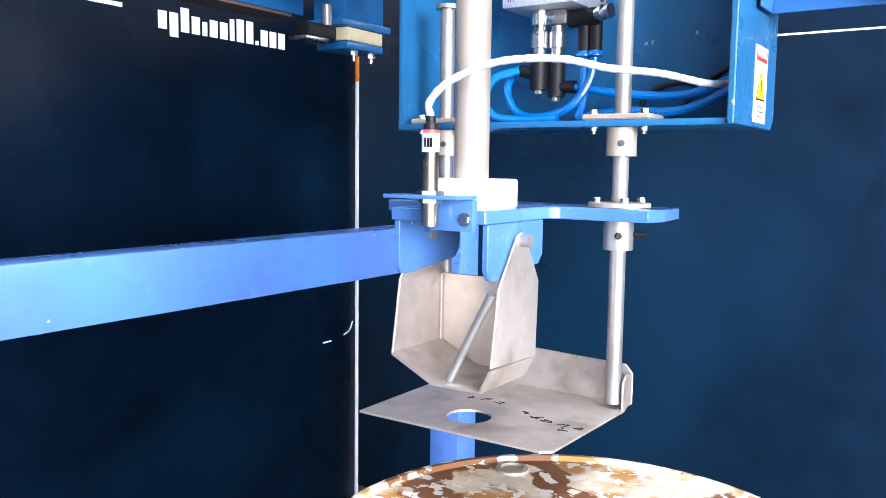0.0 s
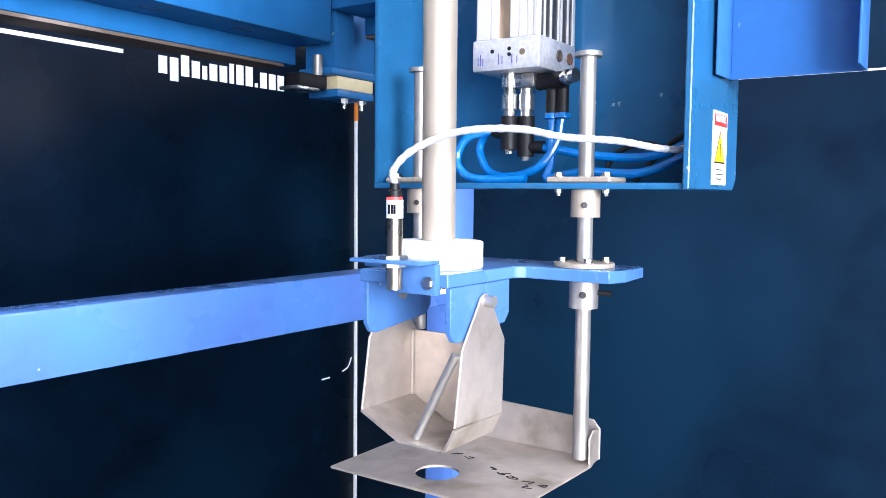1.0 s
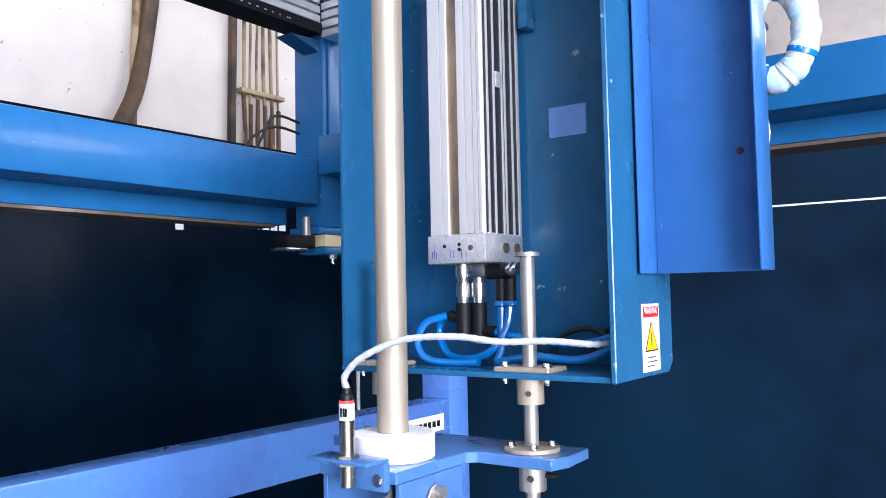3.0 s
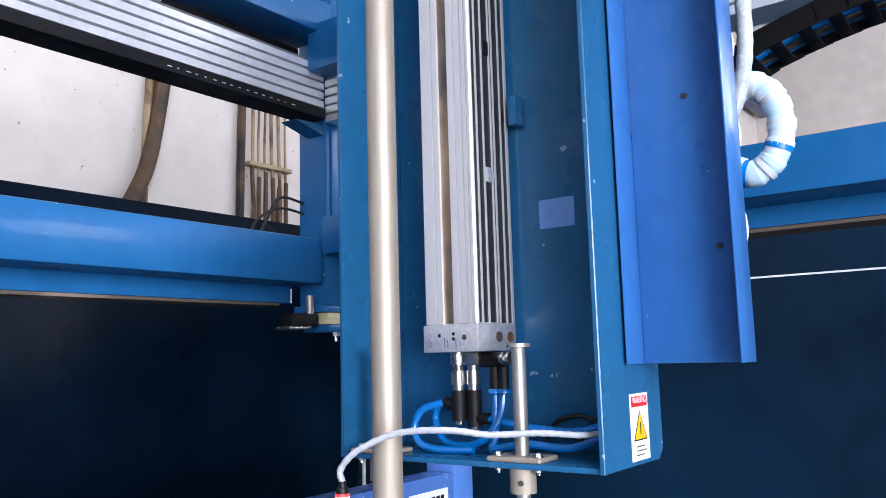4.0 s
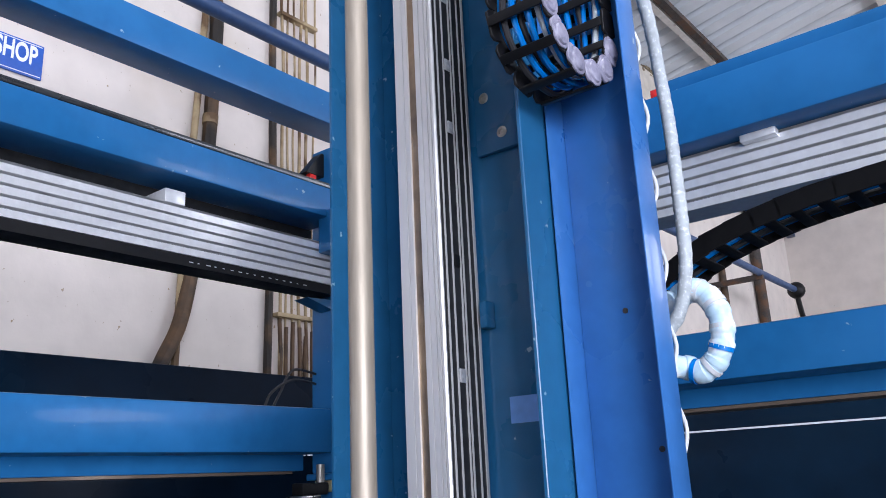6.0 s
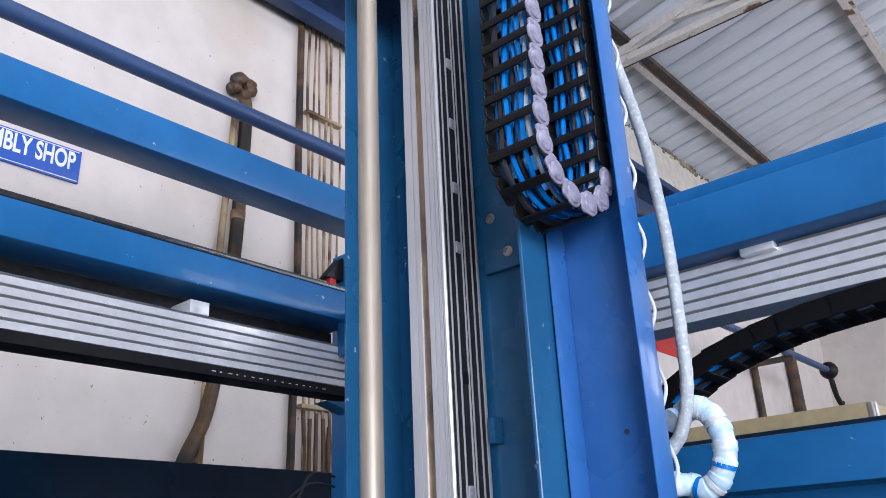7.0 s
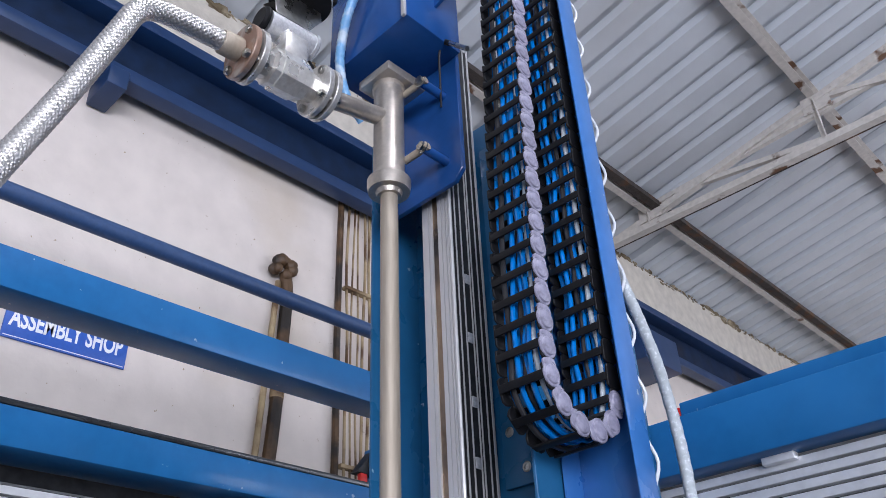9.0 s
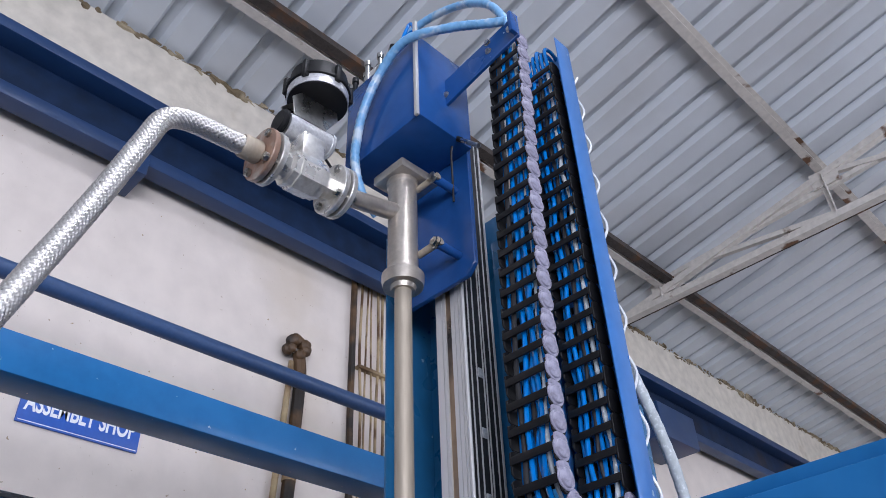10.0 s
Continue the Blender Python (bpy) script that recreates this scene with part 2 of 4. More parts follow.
    bm.faces.new(rings[-1])
    return bm


def prism(bm, outline, axis, a, b, bevel=0.0):
    """An outline of 2D points, drawn out along axis from a to b. The two coordinates are the other axes in order."""
    def at(p, w):
        q = list(p)
        q.insert("xyz".index(axis), w)
        return q
    lo = [bm.verts.new(at(p, a)) for p in outline]
    hi = [bm.verts.new(at(p, b)) for p in outline]
    n = len(outline)
    faces = [bm.faces.new(lo), bm.faces.new(hi[::-1])]
    for k in range(n):
        faces.append(bm.faces.new((lo[k], hi[k], hi[(k + 1) % n], lo[(k + 1) % n])))
    bmesh.ops.recalc_face_normals(bm, faces=faces)
    if bevel:
        bmesh.ops.bevel(bm, geom=list({e for f in faces for e in f.edges}), offset=bevel, segments=1, affect="EDGES")
    return bm


def turned(bm, profile, centre, way, seg=24):
    """A solid of revolution: profile of (distance along way, radius)."""
    c, d = Vector(centre), Vector(way).normalized()
    u = d.orthogonal().normalized()
    v = d.cross(u)
    rings = [[bm.verts.new(c + d * s + (u * math.cos(a) + v * math.sin(a)) * max(r, 1e-4)) for a in (2 * math.pi * k / seg for k in range(seg))] for s, r in profile]
    fs = []
    for p, q in zip(rings, rings[1:]):
        for k in range(seg):
            fs.append(bm.faces.new((p[k], p[(k + 1) % seg], q[(k + 1) % seg], q[k])))
    fs += [bm.faces.new(rings[0][::-1]), bm.faces.new(rings[-1])]
    bmesh.ops.recalc_face_normals(bm, faces=fs)
    return bm


def mesh_of(name, bm, mat, soft=35):
    me = bpy.data.meshes.new(name)
    bm.normal_update()
    for e in bm.edges:
        if len(e.link_faces) == 2 and e.calc_face_angle(0) > radians(soft):
            e.smooth = False
    for f in bm.faces:
        f.smooth = True
    bm.to_mesh(me)
    bm.free()
    me.materials.append(mat)
    return me


def thing(name, base, label, category, group="", kind=""):
    ob = new(name)
    ob.empty_display_size = 0.05
    ob.location = base
    return tagged(ob, label, category, group, kind)


def part(name, bm, mat, parent, label=""):
    ob = new(name, mesh_of(name, bm, mat))
    ob.parent = parent
    if parent.type == "EMPTY":
        ob.matrix_parent_inverse = Matrix.Translation(-parent.location)
    return tagged(ob, label) if label else ob


def single(name, bm, mat, label, category, group="", kind=""):
    return tagged(new(name, mesh_of(name, bm, mat)), label, category, group, kind)


B = bmesh.new


def hexbolt(bm, place, way, r=0.008, h=0.007, shank=0.0):
    p, d = Vector(place), Vector(way).normalized()
    rod(bm, p, p + d * h, r, seg=6)
    rod(bm, p - d * 0.001, p + d * 0.0015, r * 1.35, seg=16)
    if shank:
        rod(bm, p + d * h, p + d * (h + shank), r * 0.55, seg=10)
    return bm


def writing(name, body, size, m, mat, parent, depth=0.0005, width=None, bold=0.0):
    """Letters as a mesh lying in the pose m."""
    cu = bpy.data.curves.new(name, "FONT")
    cu.body, cu.size, cu.extrude, cu.align_x, cu.align_y = body, size, depth, "LEFT", "BOTTOM"
    cu.offset = bold
    tmp = bpy.data.objects.new(name, cu)
    me = bpy.data.meshes.new_from_object(tmp)
    bpy.data.objects.remove(tmp)
    if width:
        xs = [v.co.x for v in me.vertices]
        me.transform(Matrix.Diagonal((width / (max(xs) - min(xs)), 1, 1, 1)))
    me.transform(m)
    me.materials.clear()
    me.materials.append(mat)
    ob = new(name, me)
    ob.parent = parent
    if parent.type == "EMPTY":
        ob.matrix_parent_inverse = Matrix.Translation(-parent.location)
    return ob

# ---- hall ----
ROOF_EAVE, ROOF_RISE, RIDGE = 6.40, 0.20, 2.4
FLOOR = -0.30


def roof_z(x):
    return ROOF_EAVE + ROOF_RISE * (x + 3.2 if x < RIDGE else 2 * RIDGE - x + 3.2)


single("floor", box(B(), -3.5, 8.3, -8.3, 13.8, FLOOR - 0.15, FLOOR), FLOORM, "grey coated concrete workshop floor", "floor", kind="structure")
single("wall_west", box(B(), -3.5, -3.2, -8.3, 13.8, FLOOR, 6.38), PLASTER, "cream plastered masonry wall with faint stains", "wall", kind="structure")
bm = B()
for x0, x1, z0, z1 in ((-3.2, 3.4, FLOOR, 8.0), (3.4, 7.4, FLOOR, 1.0), (3.4, 7.4, 5.0, 8.0), (7.4, 8.0, FLOOR, 8.0)):
    box(bm, x0, x1, 13.5, 13.8, z0, z1)
single("wall_north", bm, PLASTER, "cream plastered end wall of the workshop", "wall", kind="structure")
# east and south walls are made up to close the hall and hold lamps
bm = B()
for y0, y1, z0, z1 in ((-8.3, -7.2, FLOOR, 6.4), (-7.2, -1.4, FLOOR, 0.3), (-7.2, -1.4, 4.3, 6.4), (-1.4, 6.5, FLOOR, 6.4), (6.5, 11.5, FLOOR, 3.0), (6.5, 11.5, 5.4, 6.4), (11.5, 13.8, FLOOR, 6.4)):
    box(bm, 8.0, 8.3, y0, y1, z0, z1)
single("wall_east", bm, CLAD, "unseen side wall, dark to cut bounce, with lamp openings", "wall", kind="structure")
bm = B()
for x0, x1, z0, z1 in ((-3.2, 2.8, FLOOR, 8.0), (2.8, 7.6, FLOOR, 0.3), (2.8, 7.6, 4.7, 8.0), (7.6, 8.0, FLOOR, 8.0)):
    box(bm, x0, x1, -8.3, -8.0, z0, z1)
single("wall_south", bm, CLAD, "unseen front wall, dark to cut bounce, with a lamp opening", "wall", kind="structure")

# concrete band along the top of the west wall, with broken mortar on its upper edge
bm = B()
box(bm, -3.2, -3.12, -8.0, 13.5, 5.80, 6.36, 0.01)
single("trim", bm, CONCRETE, "stained concrete band with crumbling mortar under the roof", "concrete band", kind="structure")

rnd = random.Random(3)
bm = B()
MORTAR = material("old_mortar", (0.16, 0.12, 0.07), 0.9, spots=(0.36, 0.30, 0.20), spot_scale=6, grain=0.3, grain_scale=20)
for k in range(1100):
    y = rnd.uniform(-1.5, 12.5)
    r = rnd.uniform(0.010, 0.034) * (1.2 if math.sin(y * 2.3) + math.sin(y * 5.1) > 0.1 else 0.7)
    m = Matrix.Translation((-3.128 + rnd.uniform(-0.02, 0.012), y, 6.365 + rnd.uniform(-0.045, 0.03))) @ Matrix.Rotation(rnd.uniform(-0.6, 0.6), 4, "X") @ Matrix.Diagonal((0.6, rnd.uniform(0.7, 2.6), rnd.uniform(0.4, 1.2), 1))
    bmesh.ops.create_icosphere(bm, subdivisions=1, radius=r, matrix=m)
single("mortar_crumbs", bm, MORTAR, "crumbling brown mortar along the wall head", "mortar", kind="stuff")

# trapezoid roof sheets on both slopes
bm = B()
ys, offs = [], []
y = -8.3
while y < 13.8:
    for dy, dz in ((0.0, 0.0), (0.185, 0.0), (0.215, 0.060), (0.280, 0.060)):
        ys.append(y + dy)
        offs.append(dz)
    y += 0.31
for xa, xb in ((-3.6, 1.05), (1.05, RIDGE), (RIDGE, 8.4)):
    rows_ = []
    for x in (xa, xb):
        for up in (0.0, 0.006):
            rows_.append([bm.verts.new((x, yy, roof_z(x) + o + up)) for yy, o in zip(ys, offs)])
    for u, v in ((0, 2), (1, 3), (0, 1), (2, 3)):
        for k in range(len(ys) - 1):
            if xa == 1.05 and -1.7 < ys[k] < 2.5:
                continue        # gap cut for the added overhead lamp
            bm.faces.new((rows_[u][k], rows_[u][k + 1], rows_[v][k + 1], rows_[v][k]))
bmesh.ops.recalc_face_normals(bm, faces=bm.faces[:])
single("ceiling", bm, ROOF, "grey ribbed metal roof sheets on steel purlins", "roof", kind="structure")


def angle_bar(bm, a, b, w=0.06, t=0.006):
    """An angle section from a to b."""
    a, b = Vector(a), Vector(b)
    d = b - a
    m = Matrix.Translation(a) @ d.to_track_quat("Z", "Y").to_matrix().to_4x4()
    box(bm, 0, w, 0, t, 0, d.length, turn=m)
    box(bm, 0, t, t, w, 0, d.length, turn=m)
    return bm


for x in (-2.5, -0.68, 0.98):
    bm = B()
    z = roof_z(x)
    box(bm, x - 0.045, x + 0.045, -8.0, 13.5, z - 0.012, z - 0.004)
    box(bm, x - 0.045, x - 0.039, -8.0, 13.5, z - 0.11, z - 0.012)
    box(bm, x - 0.039, x + 0.03, -8.0, 13.5, z - 0.11, z - 0.104)
    if x < -2:
        single("tie_bar", box(B(), x + 0.05, x + 0.14, -8.0, 13.5, z - 0.10, z - 0.04), DARKSTEEL, "dark rusty tie bar beside the purlin", "tie bar", kind="structure")
    single("purlin", bm, TRUSS if x > -2 else DARKSTEEL if x < -3 else TRUSS, "rust-flecked off-white steel roof purlin", "purlin", "roof purlins", "structure")

truss = thing("roof_truss", (-3.15, 6.25, 6.2), "rust-stained off-white lattice roof truss", "truss", kind="structure")
part("bottom_chord", box(B(), -3.19, 8.0, 6.21, 6.30, 6.24, 6.31), TRUSS, truss)
bm = B()
tilt = math.atan(ROOF_RISE)
box(bm, 0, (RIDGE + 3.2) / math.cos(tilt), -0.04, 0.04, -0.07, 0.0, turn=Matrix.Translation((-3.2, 6.27, roof_z(-3.2) - 0.115)) @ Matrix.Rotation(-tilt, 4, "Y"))
part("top_chord", bm, TRUSS, truss)
for a, b in (((-2.5, 6.26, 6.50), (0.4, 6.26, 6.66)), ((-2.5, 6.25, 6.30), (-2.1, 6.25, 6.48)), ((-2.1, 6.25, 6.5), (-0.68, 6.25, 6.29)), ((-0.68, 6.25, 6.75), (1.0, 6.25, 6.29)), ((-0.68, 6.25, 6.3), (-0.68, 6.25, 6.75)), ((-2.5, 6.25, 6.28), (-2.5, 6.25, 6.45))):
    part("lattice_bar", angle_bar(B(), a, b, 0.05), TRUSS, truss)
# dark bar running behind the bottom chord
part("tie", box(B(), -3.19, 8.0, 6.33, 6.38, 6.28, 6.34), DARKSTEEL, truss)
part("gusset", box(B(), -0.80, -0.55, 6.235, 6.245, 6.62, 6.80), TRUSS, truss)
part("gusset", box(B(), -2.62, -2.36, 6.235, 6.245, 6.34, 6.50), TRUSS, truss)

# blue crane beam along the west wall
bm = B()
box(bm, -3.11, -2.99, -8, 13.4, 5.20, 5.29, 0.004)
box(bm, -3.11, -2.93, -8, 13.4, 5.60, 5.68, 0.004)
runway = thing("crane_beam", (-3.05, 3, 5.2), "dark blue rolled steel beam along the wall", "steel beam", kind="structure")
part("flanges", bm, CRANE, runway)
part("web", box(B(), -3.115, -3.08, -8, 13.4, 5.2901, 5.5999), WEB, runway, "grime-stained web of the beam, coloured darker for shade")
for y, w in ((0.97, 0.06), (6.4, 0.32)):
    part("wall_bracket", box(B(), -3.19, -2.92 if y < 5 else -2.74, y - w, y + w, 5.06 if y < 5 else 4.86, 5.199, 0.01), CRANE, runway)
# ---- printed panels behind the machine ----


def panel(name, x0, x1, y0, y1, top, label, face=NAVY):
    root = thing(name, ((x0 + x1) / 2, (y0 + y1) / 2, FLOOR), label, "display panel")
    part("board", box(B(), x0, x1, y0, y1, FLOOR, top, 0.004), face, root)
    return root


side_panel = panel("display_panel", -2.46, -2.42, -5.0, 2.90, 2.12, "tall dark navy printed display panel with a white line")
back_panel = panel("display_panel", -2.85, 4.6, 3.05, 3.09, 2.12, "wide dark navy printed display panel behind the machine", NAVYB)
part("edge_strip", box(B(), -2.42, -2.410, 2.902, 2.916, FLOOR, 1.80), INK, side_panel, "white edge strip with an orange end")
part("strip_end", box(B(), -2.42, -2.409, 2.9015, 2.9165, 1.68, 1.80), material("orange_tape", (0.75, 0.22, 0.03), 0.5), side_panel)
part("printed_line", box(B(), -2.42, -2.4185, -5.0, 1.70, 1.812, 1.826), INK, side_panel)
part("printed_line", box(B(), -1.9, 4.6, 3.0485, 3.05, 1.767, 1.774), INK, back_panel)
# company lettering as plain bars
y = 1.84
for h, drop in ((0.062, 0), (0.062, 0.022), (0.085, 0), (0.062, 0), (0.05, 0), (0.062, 0), (0.062, 0), (0.08, 0), (0.085, 0), (0.085, 0), (0.016, 0), (0.062, 0), (0.062, 0), (0.062, 0)):
    w = 0.016 if h == 0.016 else 0.022 if drop == 0 and h in (0.05, 0.08) else 0.036
    part("printed_bar", box(B(), -2.42, -2.4183, y, y + w, 1.765 - drop, 1.765 + h), INK, side_panel)
    y += w + 0.012

part("thread", box(B(), -2.42, -2.4185, 2.68, 2.735, 0.503, 0.509), INK, side_panel)
part("thread", tube(B(), [(-2.418, 2.82, 0.52), (-2.418, 2.86, 0.535), (-2.418, 2.882, 0.575)], 0.003, 6), INK, side_panel)

# ---- wall services ----
sign = thing("sign", (-3.19, 1.1, 3.5), "blue enamel wall sign with white lettering", "sign")
part("plate", box(B(), -3.199, -3.185, 0.80, 1.42, 3.545, 3.725, 0.004), SIGNBLUE, sign)
for z0, z1 in ((3.554, 3.558), (3.712, 3.716)):
    part("border", box(B(), -3.185, -3.183, 0.81, 1.41, z0, z1), INK, sign)
SIDE = Matrix(((0, 0, 1, 0), (1, 0, 0, 0), (0, 1, 0, 0), (0, 0, 0, 1)))
writing("lettering", "ASSEMBLY SHOP", 0.135, Matrix.Translation((-3.184, 0.825, 3.585)) @ SIDE, INK, sign, width=0.57, bold=0.0035)

loom = thing("conduit_bundle", (-3.18, 2.95, 2.1), "bundle of thin beige wall conduits, tied and paint-flecked", "conduit")
part("thick_conduit", tube(B(), [(-3.17, 2.78, 1.9), (-3.17, 2.79, 2.6), (-3.165, 2.80, 3.4), (-3.17, 2.79, 4.2), (-3.17, 2.79, 5.2), (-3.17, 2.80, 5.75)], 0.023, 8), BROWN, loom, "dark brown conduit")
rnd = random.Random(5)
for k in range(6):
    y = 2.87 + k * 0.05
    pts = [(-3.175, y + rnd.uniform(-0.012, 0.012) + (0.03 if z > 3.9 and k == 5 else 0), z) for z in (1.9, 2.3, 2.7, 3.2, 3.7, 4.2, 4.7, 5.2, 5.75)]
    part("thin_conduit", tube(B(), pts, rnd.choice((0.007, 0.008, 0.010)), 8), CONDUIT, loom)
for k in range(6):
    y = 2.87 + k * 0.05
    part("dirty_sleeve", tube(B(), [(-3.172, y + rnd.uniform(-0.01, 0.01), 1.9), (-3.172, y + rnd.uniform(-0.012, 0.012), 2.3), (-3.172, y, 2.56 + rnd.uniform(-0.1, 0.02))], 0.0125, 8), BROWN, loom)
for z in (2.58, 3.3, 4.55):
    part("saddle", box(B(), -3.199, -3.15, 2.84, 3.15, z, z + 0.025, 0.004), CONDUIT, loom)

sleeve = thing("cable_pipe", (-3.18, 2.2, 2.1), "brown cable pipe, bent at its foot, with ragged open top", "conduit")
part("pipe", tube(B(), [(-3.15, 2.02, 1.9), (-3.15, 2.09, 2.2), (-3.15, 2.20, 2.45), (-3.15, 2.26, 2.75), (-3.15, 2.305, 3.1), (-3.15, 2.335, 3.5), (-3.15, 2.35, 3.9), (-3.15, 2.36, 4.3), (-3.14, 2.33, 4.46)], 0.040, 10), BROWN, sleeve)
part("side_pipe", tube(B(), [(-3.17, 2.19, 1.9), (-3.17, 2.21, 2.6), (-3.17, 2.24, 3.3), (-3.17, 2.28, 4.0), (-3.17, 2.30, 4.4)], 0.020, 8), CONDUIT, sleeve)
part("collar", rod(B(), (-3.15, 2.339, 3.61), (-3.15, 2.341, 3.665), 0.043), CONDUIT, sleeve, "beige pipe collar")
bm = B()
for k in range(14):
    a = rnd.uniform(0, 6.28)
    ball(bm, (-3.13 + rnd.uniform(-0.03, 0.03), 2.31 + 0.06 * math.cos(a), 4.49 + 0.055 * math.sin(a)), rnd.uniform(0.022, 0.045), 7)
part("foam_plug", bm, BROWN, sleeve, "crusty foam round the open pipe end")

winder = thing("awning_roller", (-2.5, 5.0, 3.8), "navy round bar with a crank at its end", "roller bar")
part("bar", rod(B(), (-2.5, -6.0, 3.86), (-2.5, 11.0, 3.86), 0.042), DUCT, winder)
part("gear_knob", ball(B(), (-2.5, 11.05, 3.86), 0.115, 14), BLACK, winder)
part("crank", tube(B(), [(-2.5, 11.05, 3.8), (-2.5, 11.15, 3.55), (-2.5, 11.28, 3.45), (-2.5, 11.35, 3.47)], 0.035, 8), BLACK, winder)
part("bracket", box(B(), -3.19, -2.47, 9.6, 9.66, 3.78, 3.84), DARKSTEEL, winder)
part("bracket", box(B(), -3.19, -2.47, -3.1, -3.04, 3.78, 3.84), DARKSTEEL, winder)
part("bracket", box(B(), -3.19, -2.47, 5.1, 5.16, 3.78, 3.84), DARKSTEEL, winder)
single("wall_pipe", rod(B(), (-3.12, 11.6, 2.0), (-3.12, 11.6, 5.7), 0.075), DARKSTEEL, "black downpipe on the wall", "pipe")
single("wall_pipe", rod(B(), (-3.15, 10.2, 2.0), (-3.15, 10.2, 4.4), 0.045), BROWN, "thin brown downpipe on the wall", "pipe")
single("poster", box(B(), -3.199, -3.19, 7.6, 8.35, 3.7, 4.35), RED, "red notice board on the wall", "notice")

# ---- machine frame ----
stand = thing("machine_frame", (-1.53, 2.39, FLOOR), "blue painted square-tube machine frame", "machine frame")
part("post", box(B(), -1.595, -1.475, 2.33, 2.45, FLOOR, 1.72, 0.006), PALEBLUE, stand)
part("foot_plate", box(B(), -1.635, -1.435, 2.29, 2.49, FLOOR, FLOOR + 0.012), PALEBLUE, stand)
part("rail", box(B(), -1.57, -1.47, -2.4, 2.326, 0.972, 1.112, 0.006), PALEBLUE, stand)
part("post", box(B(), -1.595, -1.475, -2.52, -2.40, FLOOR, 1.72, 0.006), PALEBLUE, stand)
plate = part("maker_plate", box(B(), -1.4695, -1.468, 2.07, 2.285, 1.01, 1.066), INK, stand, "white maker's plate")
part("emblem", box(B(), -1.468, -1.4672, 2.078, 2.105, 1.022, 1.052), RED, plate)
for k in range(6):
    part("printed_bar", box(B(), -1.468, -1.4672, 2.118 + 0.025 * k, 2.136 + 0.025 * k, 1.026, 1.046), BLACK, plate)


def ribbed(bm, axis, face, into, z0, z1, a, b, ribs=5):
    """A rail profile with lengthwise grooves in its face; into: +1 or -1, the way from the face to its back."""
    out, n = [], ribs
    step = (z1 - z0) / n
    for k in range(n):
        z = z0 + k * step
        out += [(face, z + 0.001), (face, z + step * 0.76), (face + into * 0.016, z + step * 0.79), (face + into * 0.016, z + step * 0.97)]
    out += [(face, z1), (face + into * 0.09, z1), (face + into * 0.09, z0)]
    return prism(bm, out, axis, a, b)


side = thing("gantry_side_beam", (-1.4, 0.2, 1.67), "blue gantry side beams with a ribbed aluminium linear rail", "gantry beam")
part("upper_beam", box(B(), -1.46, -1.30, -3.0, 1.56, 2.421, 2.518, 0.006), BLUE, side)
# plate coloured near-black to put shade in the gap under the beam
part("backing", box(B(), -1.47, -1.436, -3.0, 1.56, 2.222, 2.4205, 0.002), SHADEPRINT, side)
part("top_strip", box(B(), -1.42, -1.303, -3.0, 1.53, 2.5185, 2.537, 0.008), TOPSTRIP, side, "dark glossy guide strip along the beam")
part("linear_rail", ribbed(B(), "y", -1.34, -1, 2.222, 2.352, -3.0, 1.565), ALUX, side, "ribbed aluminium linear rail")
part("toothed_belt", box(B(), -1.42, -1.338, -3.0, 1.57, 2.192, 2.220), BLACK, side, "black belt with white print")
for k in range(16):
    y = 1.05 + k * 0.026
    part("printed_mark", box(B(), -1.338, -1.3372, y, y + random.Random(k).uniform(0.004, 0.014), 2.203, 2.2055), ALUX, side)
# dark strips on the groove floors, standing in for their shade
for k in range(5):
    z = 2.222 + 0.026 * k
    part("rail_groove", box(B(), -1.357, -1.3545, -3.0, 1.565, z + 0.0207, z + 0.0251), SHADEPRINT, side)
for y in (0.97, -0.35, -1.7):
    part("rail_clamp", box(B(), -1.435, -1.336, y, y + 0.06, 2.3525, 2.390, 0.002), ALUX, side)
part("lower_beam", box(B(), -1.47, -1.345, -3.0, 1.56, 1.722, 1.848, 0.007), BLUE, side)
part("lower_flange", box(B(), -1.56, -1.471, -3.0, 1.56, 1.676, 1.74, 0.003), BLUE, side)
part("rust_strip", box(B(), -1.555, -1.475, -3.0, 1.52, 1.668, 1.6755), material("worn_edge", (0.10, 0.075, 0.055), 0.6, spots=(0.28, 0.22, 0.17), spot_scale=3, spot_size=0.56), side, "worn bare edge strip")
for y in (-2.5, -1.0, 0.55, 0.80, 1.05, 1.30):
    part("slot_cover", box(B(), -1.42, -1.40, y, y + 0.05, 1.7208, 1.7219), DUCT, side)
for y in (-2.46, 2.39):
    part("column", box(B(), -1.545, -1.46, y - 0.05, y + 0.05, 1.7225, 2.36, 0.005), BLUE, side)

tower = thing("gantry_end_carriage", (-1.4, 1.64, 1.6), "blue upright end plate of the gantry with guide blocks", "carriage")
part("plate", box(B(), -1.46, -1.352, 1.582, 1.655, 1.665, 2.70, 0.006), BLUE, tower)
part("rear_plate", box(B(), -1.52, -1.40, 1.656, 1.80, 1.668, 2.68, 0.006), BLUE, tower)
part("web", box(B(), -1.3515, -1.345, 1.60, 1.64, 1.86, 2.62, 0.002), BLUE, tower)
part("top_bracket", prism(B(), [(1.505, 2.60), (1.581, 2.60), (1.581, 2.68), (1.57, 2.68)], "x", -1.44, -1.40), BLACK, tower)
part("stop", box(B(), -1.42, -1.40, 1.52, 1.55, 2.56, 2.599, 0.003), RED, tower, "red end stop")
part("lower_bracket", prism(B(), [(1.475, 2.176), (1.581, 2.150), (1.581, 2.182)], "x", -1.42, -1.36), TEAL, tower)
part("terminal", box(B(), -1.37, -1.348, 1.545, 1.575, 2.20, 2.245, 0.002), WHITE, tower)
